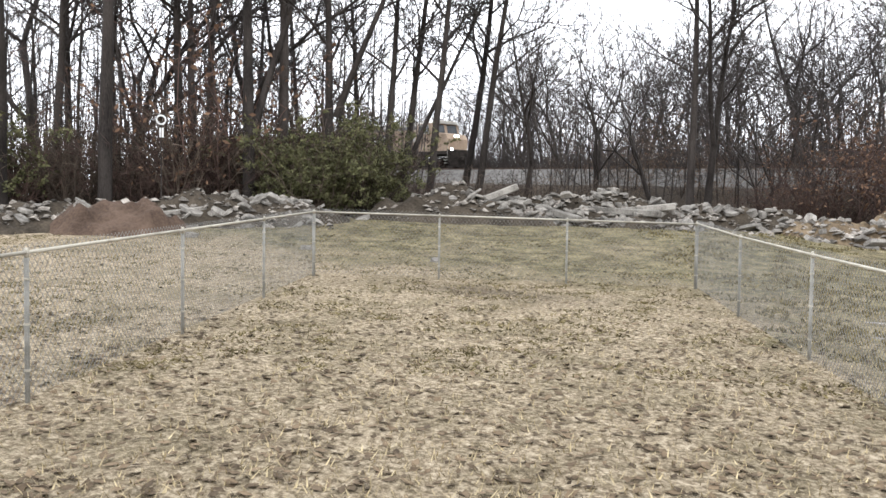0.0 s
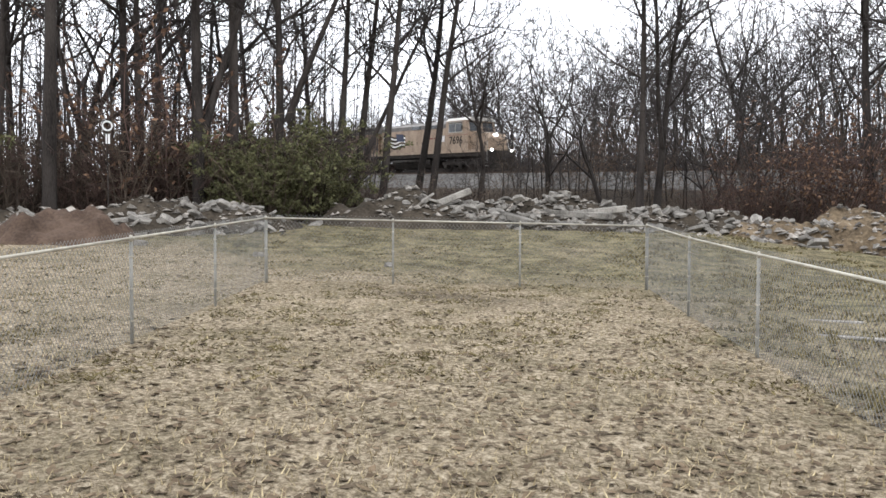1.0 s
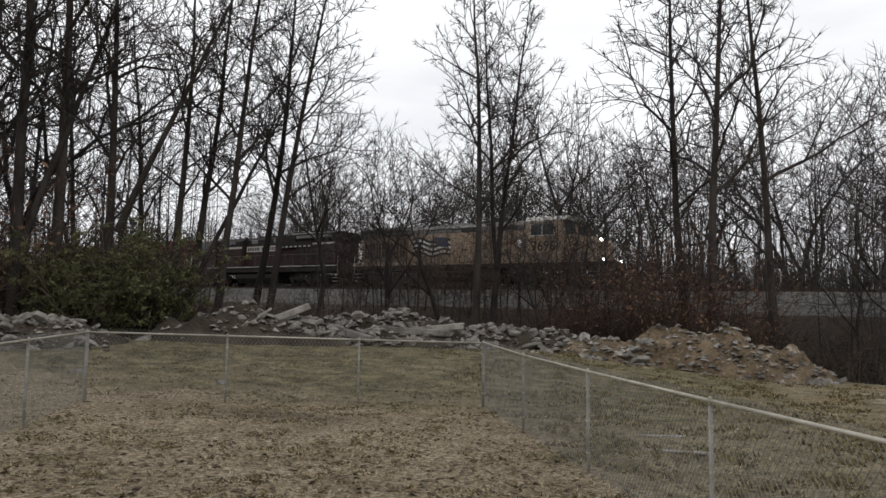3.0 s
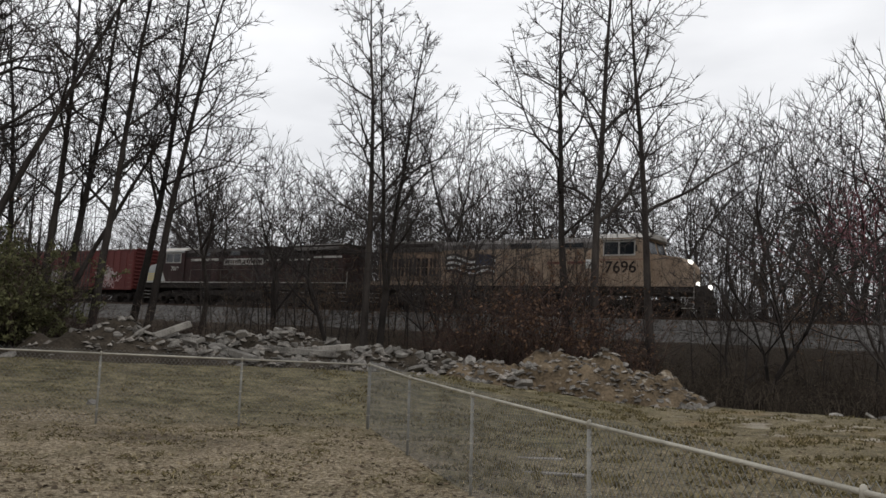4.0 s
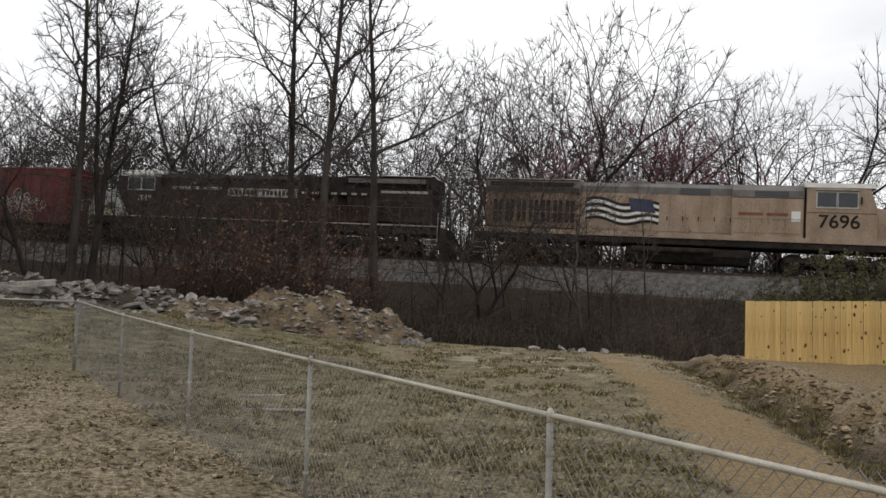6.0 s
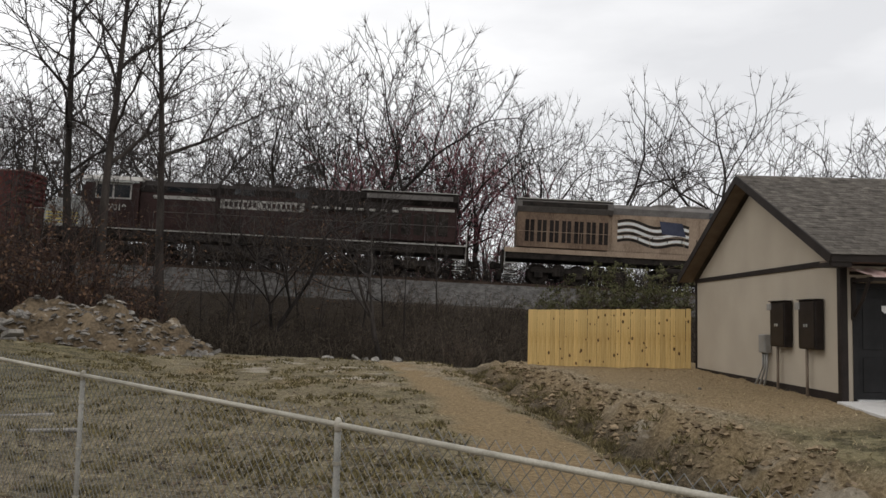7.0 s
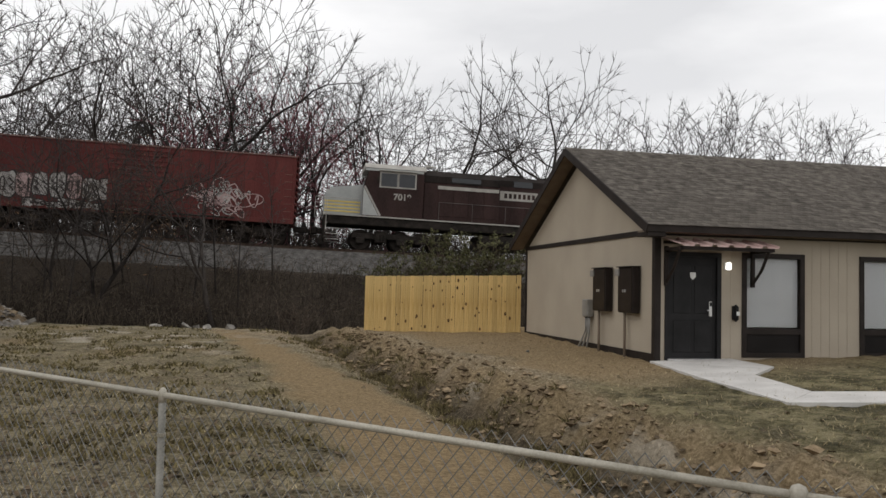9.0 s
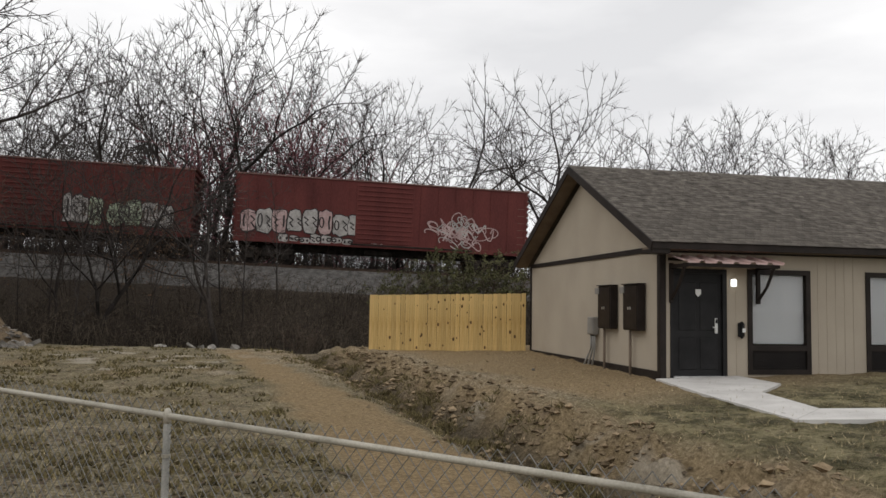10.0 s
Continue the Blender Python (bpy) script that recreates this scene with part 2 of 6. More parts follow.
# ---------------------------------------------------------------- mesh helpers
class Geo:
    """Vertices and faces that become one mesh."""

    def __init__(self):
        self.v, self.f = [], []

    def add(self, verts, faces):
        k = len(self.v)
        self.v.extend(tuple(p) for p in verts)
        self.f.extend(tuple(k + i for i in f) for f in faces)
        return self

    def box(self, x0, x1, y0, y1, z0, z1, bevel=0.0, m=None):
        """A box, its vertical and horizontal edges cut back by bevel."""
        c = Vector(((x0 + x1) / 2, (y0 + y1) / 2, (z0 + z1) / 2))
        h = Vector((abs(x1 - x0) / 2, abs(y1 - y0) / 2, abs(z1 - z0) / 2))
        if bevel <= 0:
            vs = [c + Vector((sx * h.x, sy * h.y, sz * h.z)) for sz in (-1, 1) for sx, sy in ((-1, -1), (1, -1), (1, 1), (-1, 1))]
            fs = [(3, 2, 1, 0), (4, 5, 6, 7), (0, 1, 5, 4), (1, 2, 6, 5), (2, 3, 7, 6), (3, 0, 4, 7)]
        else:
            b = min(bevel, h.x * 0.8, h.y * 0.8, h.z * 0.8)
            vs, fs = [], []
            for z, i in ((-h.z, b), (-h.z + b, 0), (h.z - b, 0), (h.z, b)):
                X, Y = h.x - i, h.y - i
                vs += [c + Vector(p) for p in ((-X + b, -Y, z), (X - b, -Y, z), (X, -Y + b, z), (X, Y - b, z), (X - b, Y, z), (-X + b, Y, z), (-X, Y - b, z), (-X, -Y + b, z))]
            fs = [tuple(range(7, -1, -1)), tuple(range(24, 32))]
            for k in range(3):
                fs += [(k * 8 + i, k * 8 + (i + 1) % 8, k * 8 + 8 + (i + 1) % 8, k * 8 + 8 + i) for i in range(8)]
        if m is not None:
            vs = [m @ Vector(p) for p in vs]
        return self.add(vs, fs)

    def ring_box(self, x0, x1, z0, z1, w, y0, y1):
        """A rectangular ring in the wall's plane."""
        vs = []
        for y in (y0, y1):
            vs += [(x0, y, z0), (x1, y, z0), (x1, y, z1), (x0, y, z1), (x0 + w, y, z0 + w), (x1 - w, y, z0 + w), (x1 - w, y, z1 - w), (x0 + w, y, z1 - w)]
        fs = []
        for i in range(4):
            j = (i + 1) % 4
            fs += [(i, j, 4 + j, 4 + i), (8 + i, 12 + i, 12 + j, 8 + j), (i, 8 + i, 8 + j, j), (4 + i, 4 + j, 12 + j, 12 + i)]
        return self.add(vs, fs)

    def tube(self, pts, radii, n=6, cap=True):
        pts = [Vector(p) for p in pts]
        if not isinstance(radii, (list, tuple)):
            radii = [radii] * len(pts)
        vs, fs = [], []
        for i, p in enumerate(pts):
            d = (pts[min(i + 1, len(pts) - 1)] - pts[max(i - 1, 0)]).normalized()
            a = d.cross(Vector((0, 0, 1)) if abs(d.z) < 0.9 else Vector((1, 0, 0))).normalized()
            b = d.cross(a)
            for k in range(n):
                w = 2 * math.pi * k / n
                vs.append(p + (a * math.cos(w) + b * math.sin(w)) * radii[i])
        for i in range(len(pts) - 1):
            fs += [(i * n + k, i * n + (k + 1) % n, (i + 1) * n + (k + 1) % n, (i + 1) * n + k) for k in range(n)]
        if cap and n > 3:
            fs += [tuple(range(n))[::-1], tuple(range((len(pts) - 1) * n, len(pts) * n))]
        return self.add(vs, fs)

    def spike(self, a, b, r):
        """A three-sided twig from a to a point at b."""
        d = (b - a).normalized()
        u = d.cross(Vector((0.3, 0.2, 1))).normalized() * r
        v = d.cross(u)
        k = len(self.v)
        self.v += [tuple(a + u), tuple(a - u * 0.5 + v * 0.87), tuple(a - u * 0.5 - v * 0.87), tuple(b)]
        self.f += [(k, k + 1, k + 3), (k + 1, k + 2, k + 3), (k + 2, k, k + 3)]
        return self

    def prism(self, profile, axis, a, b):
        """A closed outline pushed along an axis from a to b; profile in the two other axes, in x, y, z order."""
        n = len(profile)
        def at(p, w):
            return {"x": (w, p[0], p[1]), "y": (p[0], w, p[1]), "z": (p[0], p[1], w)}[axis]
        vs = [at(p, a) for p in profile] + [at(p, b) for p in profile]
        fs = [tuple(range(n)), tuple(range(2 * n - 1, n - 1, -1))]
        fs += [(i, n + i, n + (i + 1) % n, (i + 1) % n) for i in range(n)]
        return self.add(vs, fs)

    def mesh(self, name, mat, smooth=False):
        me = bpy.data.meshes.new(name)
        me.from_pydata(self.v, [], self.f)
        me.materials.append(mat)
        bm = bmesh.new()
        bm.from_mesh(me)
        if len(self.v) < 60000:
            bmesh.ops.recalc_face_normals(bm, faces=bm.faces)
        bm.to_mesh(me)
        bm.free()
        if smooth:
            me.polygons.foreach_set("use_smooth", [True] * len(me.polygons))
        me.update()
        return me


def part(name, geo, mat, parent=None, label="", smooth=False, m=None):
    """One mesh object, under a thing or a part where one is given."""
    ob = new(name, geo.mesh(name, M[mat] if isinstance(mat, str) else mat, smooth) if isinstance(geo, Geo) else geo)
    if parent is not None:
        ob.parent = parent
    if m is not None:
        ob.matrix_local = m
    if label:
        tagged(ob, label)
    return ob


def thing(name, label, category, m=None, group="", kind=""):
    ob = new(name)
    ob.empty_display_size = 0.2
    if m is not None:
        ob.matrix_world = m
    return tagged(ob, label, category, group, kind)


def smooth_step(v, a, b):
    t = min(1.0, max(0.0, (v - a) / (b - a)))
    return t * t * (3 - 2 * t)


# ---------------------------------------------------------------- the plan
TRACK_AZ, TRACK_Q = 24.0, 44.5
TN = Vector((math.sin(radians(TRACK_AZ)), math.cos(radians(TRACK_AZ)), 0))
TU = Vector((TN.y, -TN.x, 0))
GRADE = -0.0315
# square to the side fences of the yard, and along them
FN = Vector((math.sin(radians(63)), math.cos(radians(63)), 0))
FD = Vector((-FN.y, FN.x, 0))


def rail_z(s):
    return 3.62 + GRADE * s


def on_track(s, q=0.0, dz=0.0):
    """The pose at s metres along the track, x along it and y away from the camera."""
    p = TN * (TRACK_Q + q) + TU * s
    return pose(p.x, p.y, rail_z(s) + dz, 0, math.degrees(-math.atan(GRADE)), -TRACK_AZ)


def polar(az, d):
    return Vector((math.sin(radians(az)) * d, math.cos(radians(az)) * d, 0))


def pad_edge(x, y):
    return (x - 7.0) * 0.968 - (y - 4.2) * 0.252


def ground_z(x, y, rough=True):
    q, s = TN.x * x + TN.y * y, TU.x * x + TU.y * y
    xc, yc = min(3.0, max(-16.0, x)), min(27.0, max(-12.0, y))
    z = -0.21 - 0.034 * (xc - 1.28) + 0.0237 * (yc - 4.54)
    r = math.hypot(x, y)
    z += 0.55 * smooth_step(r, 17, 27) * smooth_step(x, 2, -6)
    e = pad_edge(x, y)
    pad = min(0.42, max(0.0, 0.05 + 0.035 * e + 0.012 * (y - 4)))
    z += (pad - z) * smooth_step(e, -1.05, -0.05) * smooth_step(y, 29, 24)
    z -= 0.30 * math.exp(-((e + 1.35) / 0.5) ** 2) * smooth_step(y, 30, 22)
    top = rail_z(max(-150, min(90, s))) - 1.35
    z += (top - z) * smooth_step(q, 34.0, 41.0)
    z -= 0.4 * smooth_step(q, 47.5, 53)
    z -= 0.5 * smooth_step(q, 26, 31) * smooth_step(q, 38, 33) * smooth_step(x, 2, 8)
    if rough and r < 90:
        bank = math.exp(-((e + 0.5) / 0.8) ** 2) * smooth_step(y, 28, 22)
        z += (0.035 + 0.17 * bank) * noise.noise((x * 1.7, y * 1.7, 0)) + (0.028 + 0.16 * bank) * noise.noise((x * 4, y * 4, 3)) + (0.012 + 0.12 * bank) * noise.noise((x * 8, y * 8, 1))
    return z


# ---------------------------------------------------------------- ground
def ground_material():
    m = bpy.data.materials.new("ground_cover")
    m.use_nodes = True
    n, l = m.node_tree.nodes, m.node_tree.links
    b = n["Principled BSDF"]
    co = n.new("ShaderNodeTexCoord")
    zone = n.new("ShaderNodeAttribute")
    zone.attribute_name = "zone"
    sep = n.new("ShaderNodeSeparateColor")
    l.new(zone.outputs["Color"], sep.inputs[0])

    def tex(scale, detail, rough=0.6):
        t = n.new("ShaderNodeTexNoise")
        t.inputs["Scale"].default_value, t.inputs["Detail"].default_value, t.inputs["Roughness"].default_value = scale, detail, rough
        l.new(co.outputs["Object"], t.inputs["Vector"])
        return t.outputs["Fac"]

    def ramp(fac, stops):
        r = n.new("ShaderNodeValToRGB")
        while len(r.color_ramp.elements) < len(stops):
            r.color_ramp.elements.new(0.5)
        for e, (p, c) in zip(r.color_ramp.elements, stops):
            e.position, e.color = p, (*c, 1)
        l.new(fac, r.inputs[0])
        return r.outputs[0]

    def mix(fac, a, c):
        x = n.new("ShaderNodeMix")
        x.data_type = "RGBA"
        l.new(fac, x.inputs[0])
        l.new(a, x.inputs[6])
        l.new(c, x.inputs[7])
        return x.outputs[2]

    big, mid, fine = tex(0.9, 6, 0.65), tex(5.2, 8, 0.78), tex(17, 7, 0.8)
    straw = ramp(fine, [(0.40, (0.135, 0.104, 0.067)), (0.5, (0.29, 0.232, 0.155)), (0.60, (0.52, 0.438, 0.32))])
    dark = ramp(fine, [(0.40, (0.036, 0.030, 0.015)), (0.60, (0.175, 0.145, 0.078))])
    patch = ramp(mid, [(0.49, (0, 0, 0)), (0.57, (1, 1, 1))])
    wide = ramp(big, [(0.47, (0, 0, 0)), (0.60, (1, 1, 1))])
    half = n.new("ShaderNodeMath")
    half.operation = "MULTIPLY"
    l.new(patch, half.inputs[0])
    half.inputs[1].default_value = 0.3
    col = mix(half.outputs[0], straw, dark)
    third = n.new("ShaderNodeMath")
    third.operation = "MULTIPLY"
    l.new(wide, third.inputs[0])
    third.inputs[1].default_value = 0.42
    col = mix(third.outputs[0], col, dark)
    green = ramp(tex(1.7, 9, 0.82), [(0.42, (0.030, 0.030, 0.012)), (0.5, (0.098, 0.088, 0.042)), (0.58, (0.24, 0.21, 0.115))])
    gmask = n.new("ShaderNodeMath")
    gmask.operation = "MULTIPLY"
    l.new(sep.outputs[1], gmask.inputs[0])
    l.new(ramp(mid, [(0.3, (0.65, 0.65, 0.65)), (0.6, (1, 1, 1))]), gmask.inputs[1])
    col = mix(gmask.outputs[0], col, green)
    dirt = ramp(fine, [(0.38, (0.165, 0.115, 0.062)), (0.62, (0.365, 0.268, 0.15))])
    col = mix(sep.outputs[0], col, dirt)
    # woodland litter, darkened so its colour also holds the shade of dense brush
    shaded_litter = ramp(fine, [(0.40, (0.014, 0.011, 0.008)), (0.60, (0.075, 0.058, 0.043))])
    col = mix(sep.outputs[2], col, shaded_litter)
    pale = ramp(fine, [(0.3, (0.26, 0.225, 0.17)), (0.66, (0.52, 0.47, 0.39))])
    col = mix(zone.outputs["Alpha"], col, pale)
    l.new(col, b.inputs["Base Color"])
    b.inputs["Roughness"].default_value = 1.0
    b.inputs["Specular IOR Level"].default_value = 0.15
    bp = n.new("ShaderNodeBump")
    bp.inputs["Strength"].default_value, bp.inputs["Distance"].default_value = 0.9, 0.05
    l.new(fine, bp.inputs["Height"])
    l.new(bp.outputs[0], b.inputs["Normal"])
    return m


def path_mask(x, y):
    """How far a point lies within the bare dirt track beside the ditch."""
    left = np.interp(y, [2, 7, 9.7, 15.4, 24], [2.9, 3.7, 4.6, 6.2, 8.0])
    right = np.interp(y, [2, 6.2, 8.3, 11.4, 16.2, 23.3], [5.2, 5.6, 6.07, 6.67, 7.5, 8.6])
    w = 0.35 * noise.noise((x * 1.3, y * 1.3, 7))
    return smooth_step(x, left - 0.25 + w, left + 0.3 + w) * smooth_step(x, right + 0.3 + w, right - 0.2 + w) * smooth_step(y, 26, 23)


def zones(x, y):
    q = TN.x * x + TN.y * y
    e = pad_edge(x, y)
    w = noise.noise((x * 0.6, y * 0.6, 2)) * 0.9
    dirt = path_mask(x, y)
    dirt = max(dirt, 0.75 * math.exp(-((e + 0.45 + w * 0.4) / 0.7) ** 2) * smooth_step(y, 26, 22))
    dirt = max(dirt, 0.92 * smooth_step(e + w, 0.2, 1.2) * smooth_step(y, 8.0, 11.0))
    dirt = max(dirt, 0.55 * smooth_step(w, 0.1, 0.5) * smooth_step(x, -1, 3) * smooth_step(y, 10, 20))
    green = smooth_step(e + 0.4 * w, -0.3, 0.6) * smooth_step(y + w, 11.5, 8) * 0.95
    green = max(green, 0.75 * math.exp(-(((x + 5.2) / 3.4) ** 2 + ((y - 17.6 - 0.4 * x - 2.1) / 1.7) ** 2)))
    green = max(green, (0.8 + 0.3 * w) * smooth_step(y + 1.5 * w, 13.0, 16.5) * smooth_step(x, 5, 0))
    green = max(green, 0.55 * smooth_step(FN.x * x + FN.y * y + w, 3.0, 3.6) * smooth_step(y, 3, 7) * smooth_step(x, 9, 7))
    wood = 0.6 * math.exp(-(((x + 6.9) / 1.6) ** 2 + ((y - 12.3) / 0.7) ** 2))
    # bank, wood floor and ditch bottom take the litter with shade in its colour
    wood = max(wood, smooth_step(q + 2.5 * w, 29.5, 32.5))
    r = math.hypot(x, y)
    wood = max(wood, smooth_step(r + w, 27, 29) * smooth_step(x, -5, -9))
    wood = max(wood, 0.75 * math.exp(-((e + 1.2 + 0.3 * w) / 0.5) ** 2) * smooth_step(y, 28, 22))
    chalk = smooth_step(noise.noise((x * 1.1, y * 1.1, 9)) + 0.4 * noise.noise((x * 4, y * 4, 5)), 0.05, 0.3) * 0.6 * math.exp(-((e + 0.6) / 0.22) ** 2) * smooth_step(y, 14, 11)
    chalk = max(chalk, 0.8 * smooth_step(noise.noise((x * 0.9, y * 1.6, 4)), 0.22, 0.4) * smooth_step(y, 17, 20) * smooth_step(y, 27, 24) * smooth_step(x, 1, 4) * smooth_step(x, 9, 7))
    return dirt, green, wood, chalk


def build_ground():
    xs = np.concatenate([[-3000, -1500, -700, -350, -200, -150], np.arange(-120, -20, 1.6), np.arange(-20, 4, 0.25), np.arange(4, 12, 0.12), np.arange(12, 22, 0.25), np.arange(22, 90, 1.6), [110, 160, 300, 700, 1500, 3000]])
    ys = np.concatenate([[-3000, -1200, -400, -120, -50, -25, -14], np.arange(-7, 3, 0.25), np.arange(3, 20, 0.16), np.arange(20, 33, 0.25), np.arange(33, 110, 1.2), [130, 180, 300, 700, 1500, 3000]])
    nx, ny = len(xs), len(ys)
    verts, cols = [], []
    for y in ys:
        for x in xs:
            verts.append((x, y, ground_z(x, y)))
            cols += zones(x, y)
    faces = [(j * nx + i, j * nx + i + 1, (j + 1) * nx + i + 1, (j + 1) * nx + i) for j in range(ny - 1) for i in range(nx - 1)]
    me = bpy.data.meshes.new("ground")
    me.from_pydata(verts, [], faces)
    attr = me.color_attributes.new("zone", "FLOAT_COLOR", "POINT")
    attr.data.foreach_set("color", cols)
    me.polygons.foreach_set("use_smooth", [True] * len(me.polygons))
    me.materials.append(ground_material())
    return tagged(new("ground", me), "patchy dry lawn and bare earth rising to a wooded railway bank", "ground", kind="structure")


build_ground()


# ---------------------------------------------------------------- railway track
def build_track():
    lo, hi = -150, 70
    bed = Geo()
    prof = [(-5.6, -2.5), (-3.4, -1.15), (-1.75, -0.2), (-1.3, -0.17), (1.3, -0.17), (1.75, -0.2), (3.4, -1.05)]
    k = 0
    steps = np.arange(lo, hi + 0.1, 0.8)
    for s in steps:
        for q, z in prof:
            p = on_track(s, q).translation
            bump = 0.05 * noise.noise((s * 2, q * 3, 1))
            bed.v.append((p.x, p.y, rail_z(s) + z + bump))
    n = len(prof)
    for i in range(len(steps) - 1):
        for j in range(n - 1):
            bed.f.append((i * n + j, (i + 1) * n + j, (i + 1) * n + j + 1, i * n + j + 1))
    track = thing("railway_track", "single railway track on a bed of pale grey ballast", "track", kind="structure")
    part("ballast", bed, "ballast", track, "pale grey crushed stone ballast")
    for side in (-0.7525, 0.7525):
        g = Geo()
        prof_r = [(-0.07, -0.172), (0.07, -0.172), (0.07, -0.16), (0.012, -0.14), (0.012, -0.04), (0.036, -0.03), (0.036, 0), (-0.036, 0), (-0.036, -0.03), (-0.012, -0.04), (-0.012, -0.14), (-0.07, -0.16)]
        g.prism(prof_r, "x", 0, (hi - lo) / math.cos(math.atan(GRADE)))
        part("rail", g, "rail", track, "rust-brown steel rail", m=on_track(lo) @ pose(0, side, 0))
    tie = Geo().box(-0.115, 0.115, -1.3, 1.3, -0.33, -0.175, 0.015).mesh("tie", M["tie"])
    for i in range(300):
        s = -90 + i * 0.53
        part("tie", tie, "tie", track, m=on_track(s) @ pose(0, random.uniform(-0.03, 0.03), 0, 0, 0, random.uniform(-1, 1)))
    return track


build_track()


# ---------------------------------------------------------------- chain-link fence
POST_H = 1.22


def fence_run(pts, corner_flags, label):
    """Posts at the given plan points, with rail and wire between."""
    run = thing("chain_link_fence", label, "fence", group="yard fence")
    base = [Vector((p.x, p.y, z)) for p, z in pts]
    for b, big in zip(base, corner_flags):
        r = 0.030 if big else 0.0195
        g = Geo().tube([b - Vector((0, 0, 0.3)), b + Vector((0, 0, POST_H - 0.03))], r, 10)
        post = part("post", g, "post_steel", run, "galvanised steel corner post" if big else "", True)
        cap = Geo().tube([b + Vector((0, 0, POST_H - 0.06)), b + Vector((0, 0, POST_H - 0.005)), b + Vector((0, 0, POST_H + 0.012)), b + Vector((0, 0, POST_H + 0.02))], [r + 0.001, r + 0.002, r * 0.8, 0.006], 10)
        part("post_cap", cap, "galvanised", post, "", True)
        for h in (0.25, 0.62, 0.98):
            part("tie_band", Geo().tube([b + Vector((0, 0, h)), b + Vector((0, 0, h + 0.02))], r + 0.005, 10), "galvanised", post)
    for a, b in zip(base, base[1:]):
        up = Vector((0, 0, 1))
        g = Geo().tube([a + up * (POST_H - 0.02), b + up * (POST_H - 0.02)], 0.0165, 8)
        part("top_rail", g, "galvanised", run, "", True)
        w = Geo()
        d = (b - a)
        length = Vector((d.x, d.y, 0)).length
        d = d / length
        pitch, low, high = 0.072, 0.04, POST_H + 0.05
        rise = high - low
        run_x = rise * 0.82
        count = int((length + run_x) / pitch)
        for i in range(count):
            x0 = -run_x + i * pitch + 0.01
            for sgn in (1, -1):
                t0, t1 = (max(0.0, -x0 / run_x), min(1.0, (length - x0) / run_x))
                if t1 <= t0:
                    continue
                ends = []
                for t in (t0, t1):
                    x = x0 + run_x * t
                    z = low + rise * (t if sgn > 0 else 1 - t)
                    ends.append(a + d * x + up * z)
                w.tube(ends, 0.0022, 3, False)
        part("wire_mesh", w, "wire", run, "woven galvanised wire mesh")
    return run


def fence_z(p):
    return ground_z(p.x, p.y, False)


right_pts = [FN * 3.2 + FD * s for s in (15.62, 12.55, 9.5, 6.43, 3.44, 0.3, -2.8)]
left_pts = [-FN * 3.9 + FD * (15.62 - 0.28 - 3.04 * k) for k in range(6)]
back_pts = [left_pts[0].lerp(right_pts[0], k / 3) for k in range(4)]
fence_run([(p, fence_z(p)) for p in back_pts], (1, 0, 0, 1), "waist-high galvanised chain-link fence along the back of the yard")
RIGHT_Z = [0.245, 0.09, -0.02, -0.115, -0.2, -0.29, -0.36]
fence_run([(p, z) for p, z in zip(right_pts, RIGHT_Z)], (0, 0, 0, 0, 0, 1, 0), "waist-high galvanised chain-link fence beside the ditch")
fence_run([(p, fence_z(p)) for p in left_pts], (0, 0, 0, 0, 0, 1), "waist-high galvanised chain-link fence along the open side lawn")

# ---------------------------------------------------------------- cottage
HC = Vector((12.41, 11.20, 0))
H_AZ = 21.3
H_FLOOR = 0.30
H_DEPTH, H_LEN, H_BAND = 8.18, 12.5, 2.45
house_m = pose(HC.x, HC.y, H_FLOOR, 0, 0, -H_AZ)
# local axes: x along the front wall away from the gable, y along the gable wall to the back


